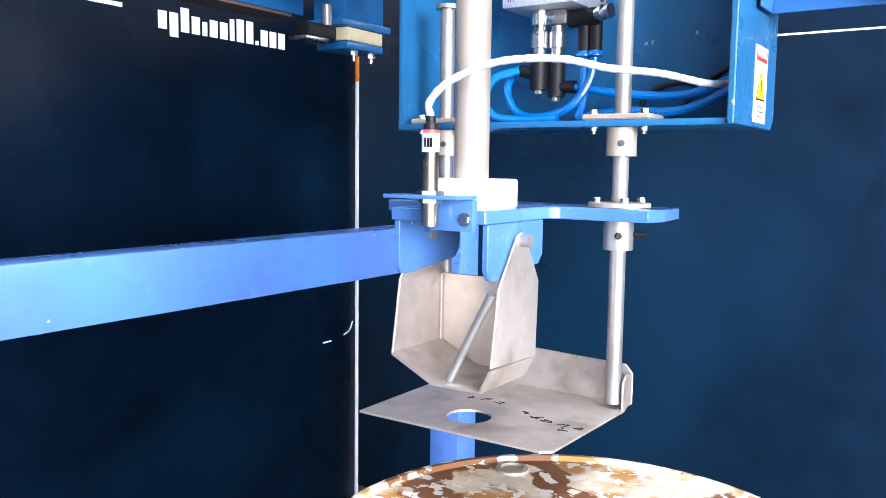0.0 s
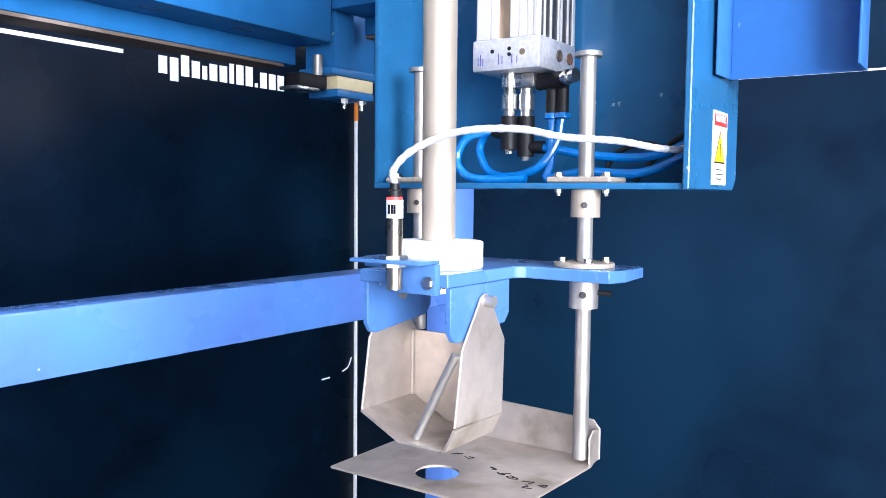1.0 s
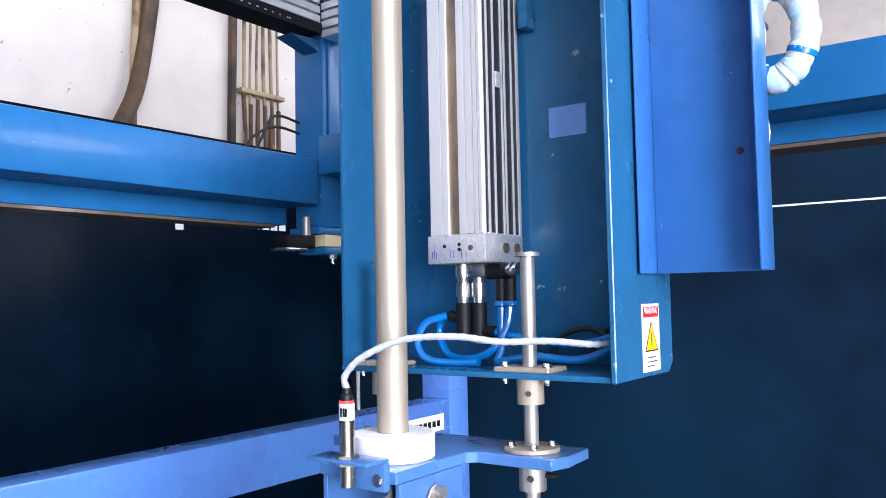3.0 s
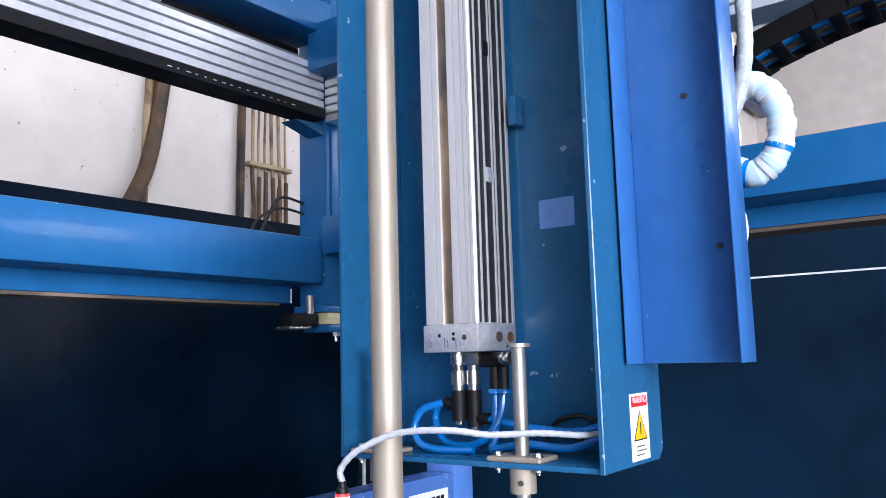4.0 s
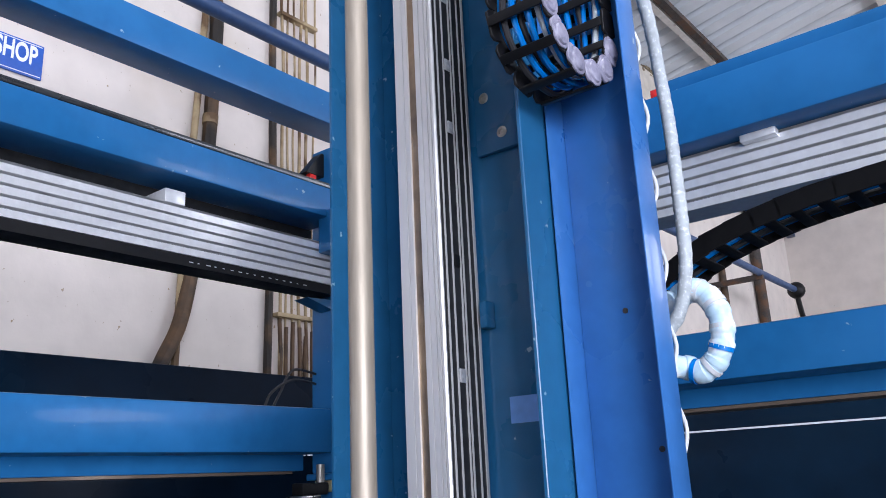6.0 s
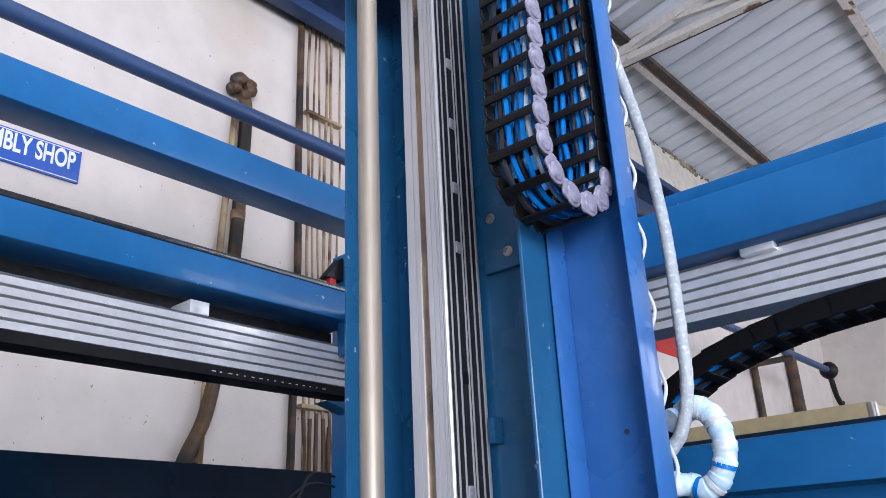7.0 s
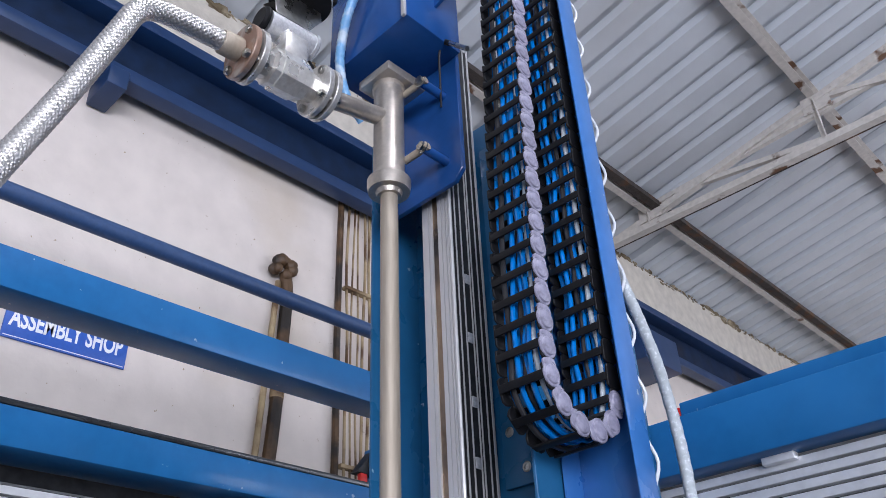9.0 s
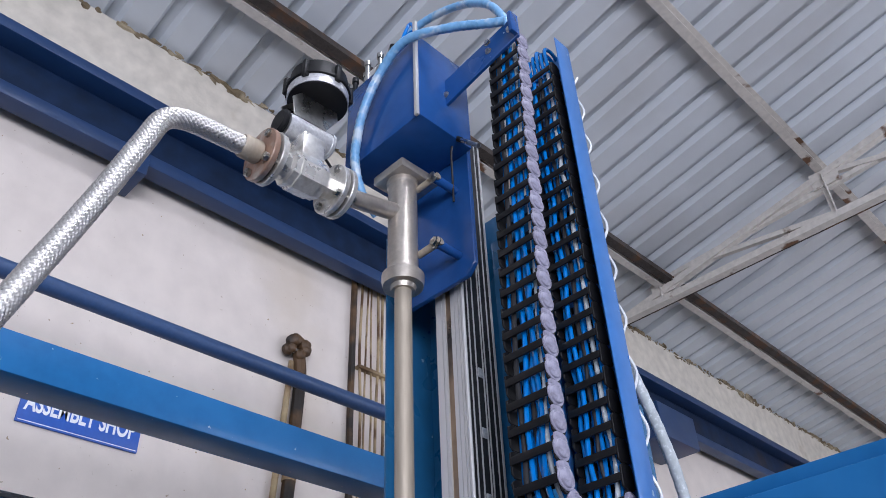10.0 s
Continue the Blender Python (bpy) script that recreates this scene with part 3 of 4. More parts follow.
part("guide_block", box(B(), -1.45, -1.35, 1.585, 1.73, 1.612, 1.645, 0.003), CREAM, tower, "cream nylon slide block")
part("shelf", box(B(), -1.46, -1.345, 1.56, 1.76, 1.646, 1.6645, 0.003), BLUE, tower)
part("under_plate", box(B(), -1.45, -1.348, 1.585, 1.73, 1.592, 1.611, 0.002), BLUE, tower)
for y in (1.635, 1.705):
    part("bolt", hexbolt(B(), (-1.37, y, 1.592), (0, 0, -1), 0.011, 0.012, 0.014), ZINC, tower)
sw = part("limit_switch", box(B(), -1.41, -1.36, 1.46, 1.56, 1.606, 1.640, 0.005), BLACK, tower, "black limit switch with steel plates")
part("switch_plate", box(B(), -1.41, -1.35, 1.44, 1.52, 1.596, 1.605, 0.002), ZINC, sw)
part("roller", rod(B(), (-1.37, 1.535, 1.64), (-1.37, 1.535, 1.69), 0.012), CHROME, sw)
for dz in (0, 0.03):
    single("control_cable", tube(B(), [(-1.44, 1.60, 1.93 + dz), (-1.45, 1.50, 1.94 + dz), (-1.45, 1.42 + dz, 1.90), (-1.45, 1.39 + dz, 1.849)], 0.004, 8), RUBBER, "thin black cable looping onto the beam", "cable", "side beam cables")

high = thing("overhead_beam", (-1.95, 0.5, 3.06), "blue rectangular overhead beam with scratched paint", "steel beam")
part("beam", box(B(), -2.06, -1.90, -5.0, 5.0, 3.12, 3.268, 0.006), BLUE, high)
for y in (-4.0, 4.6):
    part("post", box(B(), -1.98, -1.90, y - 0.06, y + 0.06, FLOOR, 3.119, 0.005), BLUE, high)

cross = thing("gantry_cross_beam", (0.3, 1.58, 1.75), "blue gantry cross beams with a ribbed aluminium linear rail", "gantry beam")
part("upper_beam", box(B(), -1.34, 3.6, 1.50, 1.60, 2.312, 2.446, 0.006), BLUE, cross)
part("top_cover", box(B(), -0.22, 3.6, 1.53, 1.61, 2.4465, 2.488, 0.004), BLUE, cross)
part("end_cap", box(B(), -0.24, -0.2205, 1.53, 1.60, 2.448, 2.478, 0.003), RED, cross, "red plastic end cap")
part("linear_rail", ribbed(B(), "x", 1.57, 1, 2.182, 2.310, -1.34, 3.6), ALUX, cross, "ribbed aluminium linear rail")
# groove shade again, laid in as dark strips
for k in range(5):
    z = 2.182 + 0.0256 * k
    part("rail_groove", box(B(), -1.34, 3.6, 1.5845, 1.587, z + 0.0204, z + 0.0247), SHADEPRINT, cross)
for x in (-0.06, 1.2, 2.5):
    part("rail_clamp", box(B(), x, x + 0.075, 1.545, 1.5695, 2.296, 2.336, 0.002), ALUX, cross)
part("lower_beam", box(B(), -1.34, 3.6, 1.55, 1.68, 1.802, 1.908, 0.007), BLUE, cross)
part("lower_flange", box(B(), -1.34, 3.6, 1.681, 1.78, 1.76, 1.82, 0.003), BLUE, cross)
part("worn_strip", box(B(), -1.34, 3.6, 1.685, 1.775, 1.752, 1.7595), bpy.data.materials["worn_edge"], cross)
for x in (3.5,):
    part("column", box(B(), x - 0.06, x + 0.06, 1.55, 1.69, FLOOR, 1.7475, 0.006), BLUE, cross)
    part("column", box(B(), x - 0.06, x + 0.06, 1.61, 1.69, 1.909, 2.312, 0.006), BLUE, cross)
cabinet = thing("tan_enclosure", (-1.6, 5.9, FLOOR), "tall tan sheet-metal enclosure with a bright corner trim", "cabinet")
part("body", box(B(), -2.4, -0.81, 5.6, 6.2, FLOOR, 2.565, 0.01), TAN, cabinet)
part("corner_trim", rod(B(), (-0.815, 5.605, FLOOR + 0.01), (-0.815, 5.605, 2.555), 0.03, seg=16), CHROME, cabinet, "bright metal corner trim")

# ---- lifting axis housing ----
axis = thing("lift_axis_housing", (-0.49, 1.16, 1.35), "open blue steel housing of a vertical lift axis", "machine housing")
part("side_plate", prism(B(), [(0.968, 1.353), (1.160, 1.353), (1.175, 1.368), (1.175, 2.9), (0.968, 2.9)], "x", -0.253, -0.245, 0.0015), TEAL, axis)
part("side_plate", box(B(), -0.738, -0.730, 0.985, 1.175, 1.353, 3.30, 0.0015), TEAL, axis)
part("bottom_plate", box(B(), -0.7295, -0.2535, 0.975, 1.149, 1.353, 1.361, 0.001), TEAL, axis)
part("back_plate", box(B(), -0.7295, -0.2535, 1.150, 1.160, 1.354, 3.30, 0.001), TEAL, axis)
part("carriage_plate", box(B(), -0.46, -0.345, 1.136, 1.1495, 2.262, 3.2, 0.002), TEAL, axis)
part("carriage", box(B(), -0.70, -0.29, 1.1605, 1.495, 2.25, 2.75, 0.004), TEAL, axis)
part("name_label", box(B(), -0.428, -0.362, 1.1485, 1.1497, 1.724, 1.773), material("pale_blue_label", (0.14, 0.31, 0.68), 0.35), axis, "blank pale blue label")
for x, z in ((-0.435, 2.385), (-0.395, 2.298)):
    bm = B()
    turned(bm, [(0, 0.011), (0.002, 0.012), (0.003, 0.0095), (0.004, 0.0095), (0.004, 0.006), (0.001, 0.0055)], (x, 1.136, z), (0, -1, 0), 18)
    part("cap_screw", bm, ZINC, axis)
for y, z in ((1.12, 1.98), (1.14, 1.98)):
    part("side_screw", hexbolt(B(), (-0.245, y, z), (1, 0, 0), 0.004, 0.003), ZINC, axis)
st = part("warning_sticker", box(B(), -0.2450, -0.2443, 1.058, 1.122, 1.360, 1.455), INK, axis, "white warning sticker with a red bar and yellow triangle")
part("red_bar", box(B(), -0.2443, -0.2439, 1.062, 1.118, 1.436, 1.451), RED, st)
writing("lettering", "WARNING", 0.013, Matrix.Translation((-0.24385, 1.066, 1.4385)) @ SIDE, INK, st, 0.0001, 0.048)
part("triangle_edge", prism(B(), [(1.066, 1.388), (1.114, 1.388), (1.090, 1.431)], "x", -0.2443, -0.2440), BLACK, st)
part("triangle", prism(B(), [(1.0695, 1.390), (1.1105, 1.390), (1.090, 1.427)], "x", -0.2440, -0.2437), YELLOW, st)
part("mark", box(B(), -0.2437, -0.2435, 1.0885, 1.0915, 1.396, 1.414), BLACK, st)
for k, (w, z) in enumerate(((0.030, 1.379), (0.036, 1.373), (0.026, 1.367))):
    part("printed_bar", box(B(), -0.2443, -0.2440, 1.074, 1.074 + w, z, z + 0.0016), SHADEPRINT, st)

# ---- rodless cylinder ----
cyl = thing("pneumatic_slide", (-0.528, 1.08, 1.52), "upright ribbed aluminium rodless cylinder with a slot band", "actuator")
X0, X1, Y0, Y1 = -0.580, -0.476, 1.022, 1.1355
prof = [(X0, Y0 + 0.003), (X0 + 0.003, Y0)]
for x, w, d in ((0.024, 0.0035, 0.003), (0.037, 0.021, 0.006), (0.070, 0.0035, 0.003), (0.084, 0.003, 0.003), (0.093, 0.003, 0.003)):
    prof += [(X0 + x, Y0), (X0 + x + 0.0004, Y0 + d), (X0 + x + w - 0.0004, Y0 + d), (X0 + x + w, Y0)]
prof += [(X1 - 0.003, Y0), (X1, Y0 + 0.003)]
SIDE_GROOVES = ((0.006, 0.011, 0.003), (0.020, 0.016, 0.003), (0.039, 0.021, 0.003), (0.063, 0.006, 0.003), (0.072, 0.018, 0.003), (0.093, 0.014, 0.003))
for y, w, d in SIDE_GROOVES:
    prof += [(X1, Y0 + y), (X1 - d, Y0 + y + 0.0005), (X1 - d, Y0 + y + w - 0.0005), (X1, Y0 + y + w)]
prof += [(X1, Y1), (X0, Y1)]
part("barrel", prism(B(), prof, "z", 1.567, 3.60), ALU, cyl)
part("slot_band", box(B(), X0 + 0.0376, X0 + 0.0574, Y0 + 0.0045, Y0 + 0.0058, 1.568, 3.40), SLOT, cyl, "slot band with tan and dark reflections in its colour")
# thin dark fills give the side grooves their shade
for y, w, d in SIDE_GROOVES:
    part("groove", box(B(), X1 - d, X1 - d + 0.001, Y0 + y + 0.0006, Y0 + y + w - 0.0006, 1.568, 3.59), SHADEPRINT, cyl)
cap = part("end_cap", box(B(), X0 - 0.003, X1 + 0.002, Y0 - 0.002, Y1 - 0.001, 1.522, 1.5665, 0.002), CAST, cyl, "cast end cap with pen marks")
for x, z, r in ((0.030, 1.549, 0.003), (0.058, 1.551, 0.003), (0.058, 1.543, 0.003), (0.079, 1.545, 0.0045)):
    part("port", rod(B(), (X0 + x, Y0 - 0.0025, z), (X0 + x, Y0 + 0.004, z), r, seg=12), BLACK if r < 0.004 else SLOT, cap)
for y in (0.058, 0.092):
    bm = B()
    turned(bm, [(0, 0.0085), (0.002, 0.0085), (0.002, 0.006), (0.0005, 0.0055)], (X1 + 0.002, Y0 + y, 1.545), (1, 0, 0), 16)
    part("port", bm, DARKSTEEL, cap)
pen = material("blue_pen", (0.05, 0.06, 0.25), 0.5)
for x, dz in ((0.006, 0.012), (0.010, 0.016), (0.014, 0.010), (0.040, 0.015), (0.046, 0.012), (0.062, 0.013), (0.070, 0.010)):
    part("pen_mark", box(B(), X0 + x, X0 + x + 0.0012, Y0 - 0.0024, Y0 - 0.0019, 1.530, 1.530 + dz), pen, cap)
for z in (2.30, 2.44, 2.60, 2.76, 2.02, 1.80):
    part("switch", box(B(), X1 - 0.0028, X1 + 0.0015, Y0 + 0.041, Y0 + 0.058, z, z + 0.026, 0.002), BLACK if z == 2.02 else CAST, cyl)
part("bumper", box(B(), -0.466, -0.448, 1.118, 1.1485, 1.905, 1.958, 0.004), TEAL, cyl, "blue bumper block")

# air fittings under the cylinder
fit_ = thing("air_fittings", (-0.525, 1.08, 1.40), "steel and black push-in air fittings with flow valves", "air fitting")
for x, y, low in ((-0.543, 1.060, 1.405), (-0.520, 1.070, 1.395)):
    part("nipple", turned(B(), [(0, 0.013), (0.020, 0.013), (0.020, 0.010), (0.030, 0.009), (0.030, 0.012), (0.052, 0.012), (0.052, 0.009), (0.062, 0.009)], (x, y, 1.5215), (0, 0, -1), 12), ZINC, fit_)
    part("valve_body", rod(B(), (x, y, 1.46), (x, y, low + 0.006), 0.0125, seg=14), BLACK, fit_)
    part("valve_screw", rod(B(), (x, y, low + 0.006), (x, y, low), 0.006, seg=10), ZINC, fit_)
part("manifold", box(B(), -0.545, -0.50, 1.055, 1.10, 1.500, 1.5215, 0.003), ZINC, fit_)
part("elbow", rod(B(), (-0.543, 1.06, 1.432), (-0.572, 1.06, 1.440), 0.009), BLACK, fit_)
part("elbow", rod(B(), (-0.520, 1.07, 1.415), (-0.490, 1.07, 1.414), 0.009), BLACK, fit_)
for x in (-0.478, -0.462):
    part("elbow", rod(B(), (x, 1.07, 1.508), (x, 1.07, 1.462), 0.0095), BLACK, fit_)
    part("push_ring", turned(B(), [(0, 0.011), (0.004, 0.0125), (0.007, 0.0125), (0.009, 0.008)], (x, 1.07, 1.462), (0, 0, -1), 14), HOSE, fit_, "bright blue release ring")
part("elbow_bar", rod(B(), (-0.50, 1.07, 1.508), (-0.455, 1.06, 1.508), 0.012), BLACK, fit_)
part("plug", turned(B(), [(0, 0.008), (0.006, 0.008), (0.006, 0.011), (0.012, 0.011), (0.012, 0.008), (0.018, 0.008), (0.018, 0.010), (0.024, 0.010)], (-0.455, 1.055, 1.509), (1, -0.25, 0.1), 12), ZINC, fit_)
for pts in ([(-0.478, 1.07, 1.462), (-0.477, 1.065, 1.43), (-0.474, 1.06, 1.39), (-0.478, 1.05, 1.368)],
            [(-0.462, 1.07, 1.462), (-0.468, 1.065, 1.42), (-0.488, 1.05, 1.385), (-0.530, 1.05, 1.372), (-0.575, 1.06, 1.378), (-0.600, 1.07, 1.41), (-0.590, 1.07, 1.437), (-0.572, 1.06, 1.440)],
            [(-0.572, 1.055, 1.440), (-0.605, 1.04, 1.428), (-0.618, 1.035, 1.398), (-0.600, 1.03, 1.374), (-0.56, 1.03, 1.367), (-0.50, 1.035, 1.368)],
            [(-0.490, 1.07, 1.414), (-0.42, 1.075, 1.402), (-0.34, 1.08, 1.398), (-0.28, 1.09, 1.418), (-0.262, 1.10, 1.445)],
            [(-0.478, 1.05, 1.368), (-0.42, 1.06, 1.378), (-0.34, 1.06, 1.376), (-0.285, 1.08, 1.40), (-0.262, 1.09, 1.428)]):
    single("air_hose", tube(B(), pts, 0.0062, 10), HOSE, "glossy blue air hose looped in the housing", "air hose", "housing air hoses")
single("control_cable", tube(B(), [(-0.42, 1.12, 1.366), (-0.40, 1.12, 1.405), (-0.35, 1.115, 1.418), (-0.30, 1.11, 1.400), (-0.275, 1.10, 1.43), (-0.262, 1.10, 1.47)], 0.004, 8), RUBBER, "black cable looped in the housing corner", "cable")
single("control_cable", tube(B(), [(-0.37, 1.12, 1.366), (-0.33, 1.12, 1.41), (-0.285, 1.10, 1.435), (-0.262, 1.10, 1.46)], 0.004, 8), RUBBER, "black cable looped in the housing corner", "cable")

# ---- lance pipe ----
PX, PY = -0.535, 0.867
lance = thing("dosing_lance", (PX, PY, 1.20), "straight stainless steel dosing pipe with a welded tee head", "pipe")
part("pipe", rod(B(), (PX, PY, 1.2505), (PX, PY, 3.0), 0.0218, seg=40), STEEL, lance)
tee = part("tee_body", turned(B(), [(0, 0.030), (0.012, 0.034), (0.012, 0.052), (0.030, 0.055), (0.046, 0.055), (0.046, 0.050), (0.062, 0.042), (0.072, 0.040), (0.34, 0.040), (0.345, 0.044), (0.36, 0.044)], (PX, PY, 2.955), (0, 0, 1), 36), TEESTEEL, lance)
part("top_flange", box(B(), PX - 0.06, PX + 0.06, PY - 0.055, PY + 0.08, 3.315, 3.345, 0.004), TEESTEEL, tee)
part("branch", rod(B(), (PX, PY - 0.02, 3.20), (PX, 0.66, 3.155), 0.024, seg=24), TEESTEEL, lance)

# ---- guide rods and holder ----
for sx in (-1, 1):
    x, y = (-0.393 if sx > 0 else -0.664), 1.004
    g = thing("guide_rod", (x, y, 0.99), "bright steel guide rod with collars through the housing floor", "guide rod", "guide rods")
    part("rod", rod(B(), (x, y, 0.99 if sx > 0 else 1.14), (x, y, 1.526), 0.0105, seg=24), CHROME, g)
    part("head", rod(B(), (x, y, 1.5262), (x, y, 1.532), 0.018, seg=24), CHROME, g)
    part("bush", rod(B(), (x, y, 1.316), (x, y, 1.3525), 0.0195, seg=28), STEEL, g)
    part("bush_flange", prism(B(), [(x - 0.045, y - 0.028), (x + 0.045, y - 0.028), (x + 0.045, y + 0.028), (x - 0.045, y + 0.028)], "z", 1.3615, 1.369, 0.002), STEEL, g)
    for dx in (-0.034, 0.034):
        part("bolt", hexbolt(B(), (x + dx, y - 0.012, 1.369), (0, 0, 1), 0.006, 0.006), ZINC, g)
        part("nut", hexbolt(B(), (x + dx, y - 0.012, 1.353), (0, 0, -1), 0.005, 0.005, 0.004), ZINC, g)
    part("set_screw", rod(B(), (x + 0.006, y - 0.0175, 1.332), (x + 0.008, y - 0.0200, 1.332), 0.004, seg=10), BLACK, g)
    part("collar", rod(B(), (x, y, 1.195), (x, y, 1.2335), 0.0195, seg=28), CHROME, g)
    part("set_screw", rod(B(), (x + 0.006, y - 0.0175, 1.214), (x + 0.009, y - 0.0205, 1.214), 0.0045, seg=10), BLACK, g)
    part("clamp_screw", rod(B(), (x + 0.018, y + 0.004, 1.216), (x + 0.036, y + 0.008, 1.216), 0.0036, seg=10), BLACK, g)
    part("disc", turned(B(), [(0, 0.040), (0.005, 0.040), (0.006, 0.039), (0.006, 0.013)], (x, y, 1.2505), (0, 0, 1), 32), STEEL, g)
    for k in range(4):
        a = 0.6 + k * math.pi / 2
        part("disc_bolt", hexbolt(B(), (x + 0.029 * math.cos(a), y + 0.029 * math.sin(a), 1.2565), (0, 0, 1), 0.0055, 0.0065), ZINC, g)

yoke = thing("pipe_yoke", (PX, 0.9, 1.246), "blue steel yoke plate clamped round the pipe end", "bracket")
part("plate", prism(B(), [(-0.602, 0.79), (-0.468, 0.79), (-0.468, 0.945), (-0.455, 0.958), (-0.338, 0.958), (-0.328, 0.99), (-0.332, 1.06), (-0.735, 1.06), (-0.735, 0.958), (-0.615, 0.958), (-0.602, 0.945)], "z", 1.2342, 1.2500, 0.0012), YOKEBLUE, yoke)
for x in (-0.602, -0.476):
    part("hanger", prism(B(), [(0.797, 1.2338), (0.797, 1.180), (0.805, 1.168), (0.815, 1.166), (0.925, 1.178), (0.936, 1.190), (0.936, 1.2338)], "x", x, x + 0.008, 0.001), YOKEBLUE, yoke)
part("pivot_pin", rod(B(), (-0.480, 0.868, 1.212), (-0.450, 0.868, 1.212), 0.0075, seg=20), CHROME, yoke)
part("pivot_pin", rod(B(), (-0.625, 0.868, 1.212), (-0.590, 0.868, 1.212), 0.0075, seg=20), CHROME, yoke)
part("pipe_collar", turned(B(), [(0, 0.056), (0.002, 0.058), (0.033, 0.058), (0.035, 0.056), (0.035, 0.0222), (0, 0.0222)], (PX, PY, 1.2502), (0, 0, 1), 48), WHITE, yoke, "white nylon pipe collar")

# ---- proximity sensor on its bracket ----
SX, SY = -0.525, 0.762
sensor = thing("proximity_sensor", (SX, SY, 1.24), "barrel proximity sensor with a red light on a blue bracket", "sensor")
part("bracket_shelf", box(B(), -0.580, -0.478, 0.745, 0.7885, 1.263, 1.2675, 0.001), YOKEBLUE, sensor)
part("bracket_tab", box(B(), -0.545, -0.478, 0.7785, 0.7899, 1.226, 1.2625, 0.001), YOKEBLUE, sensor)
part("tab_screw", hexbolt(B(), (-0.488, 0.7785, 1.240), (0, -1, 0), 0.006, 0.004), ZINC, sensor)
part("barrel", rod(B(), (SX, SY, 1.232), (SX, SY, 1.322), 0.0098, seg=28), BRASSY, sensor)
part("lower_nut", rod(B(), (SX, SY, 1.2585), (SX, SY, 1.2628), 0.0145, seg=6), ZINC, sensor)
part("upper_nut", rod(B(), (SX, SY, 1.2677), (SX, SY, 1.272), 0.0155, seg=6), ZINC, sensor)
part("label_band", rod(B(), (SX, SY, 1.316), (SX, SY, 1.337), 0.0101, seg=28), INK, sensor, "white printed band")
for k in range(3):
    part("printed_bar", box(B(), SX - 0.002 + 0.004 * k, SX + 0.001 + 0.004 * k, SY - 0.0102, SY - 0.0095, 1.321, 1.332), BLACK, sensor)
part("light_ring", rod(B(), (SX, SY, 1.3372), (SX, SY, 1.3405), 0.0095, seg=24), LEDRED, sensor, "red indicator light")
part("plug", turned(B(), [(0, 0.0085), (0.007, 0.008), (0.009, 0.006), (0.016, 0.0055)], (SX, SY, 1.3406), (0, 0, 1), 20), BLACK, sensor)
lead = single("sensor_lead", tube(B(), [(SX, SY, 1.355), (SX - 0.002, SY, 1.372), (SX + 0.02, SY + 0.01, 1.396), (-0.46, 0.80, 1.417), (-0.40, 0.83, 1.420), (-0.36, 0.87, 1.412), (-0.32, 0.93, 1.410), (-0.285, 0.99, 1.403), (-0.268, 1.03, 1.406), (-0.258, 1.06, 1.422)], 0.0044, 12, 30, ribs=0.05, pitch=0.014), LEADW, "white spiral-wrapped sensor lead", "cable")

# ---- tilting drip cup ----
cup = thing("drip_cup", (PX, 0.86, 1.03), "tilting stainless steel drip cup with a diagonal bar", "drip cup")
cheek = [(0.800, 1.066), (0.815, 1.158), (0.858, 1.218), (0.868, 1.222), (0.878, 1.218), (0.916, 1.158), (0.912, 1.040), (0.800, 1.040)]
part("cheek", prism(B(), [(y, max(z, 1.062)) for y, z in cheek[:-2]] + [(0.912, 1.062)], "x", -0.4655, -0.4625, 0.0006), SHEET, cup)
part("cheek", prism(B(), [(y, max(z, 1.064)) for y, z in cheek[:-2]] + [(0.912, 1.064)], "x", -0.6085, -0.6055, 0.0006), SHEET, cup)
part("back", prism(B(), [(-0.6054, 1.068), (-0.547, 1.0375), (-0.477, 1.0375), (-0.4656, 1.064), (-0.4656, 1.157), (-0.6054, 1.157)], "y", 0.9085, 0.9115, 0.0006), SHEET, cup)
part("floor", prism(B(), [(-0.6085, 1.064), (-0.547, 1.034), (-0.477, 1.034), (-0.4625, 1.0615), (-0.4655, 1.063), (-0.479, 1.037), (-0.546, 1.037), (-0.6065, 1.0675)], "y", 0.800, 0.912), SHEET, cup)
part("diagonal_bar", rod(B(), (-0.470, 0.812, 1.152), (-0.530, 0.815, 1.040), 0.0055, seg=16), CHROME, cup)
part("weld_bead", rod(B(), (-0.604, 0.907, 1.066), (-0.604, 0.907, 1.155), 0.0025, seg=8), SHEET, cup)

# ---- drip tray plate on the long rod ----
tray = thing("drip_plate", (-0.5, 0.9, 0.98), "bent stainless drip plate with a round hole and pen marks", "drip plate")
bm = B()
hole = [(-0.527 + 0.029 * math.cos(2 * math.pi * k / 32), 0.858 + 0.029 * math.sin(2 * math.pi * k / 32)) for k in range(32)]
rim = [(-0.655, 0.795), (-0.395, 0.795), (-0.383, 0.805), (-0.375, 1.00), (-0.382, 1.032), (-0.655, 1.032)]


def on_rim(c, a):
    """Where the ray from c at angle a leaves the outline."""
    d, best = Vector((math.cos(a), math.sin(a))), 9
    for p, q in zip(rim, rim[1:] + rim[:1]):
        e, w = Vector(q) - Vector(p), Vector(p) - Vector(c)
        det = d.x * -e.y + e.x * d.y
        if abs(det) > 1e-9:
            s = (w.x * -e.y + e.x * w.y) / det
            u = (d.x * w.y - d.y * w.x) / det
            if s > 0 and -1e-6 <= u <= 1 + 1e-6:
                best = min(best, s)
    return c[0] + d.x * best, c[1] + d.y * best


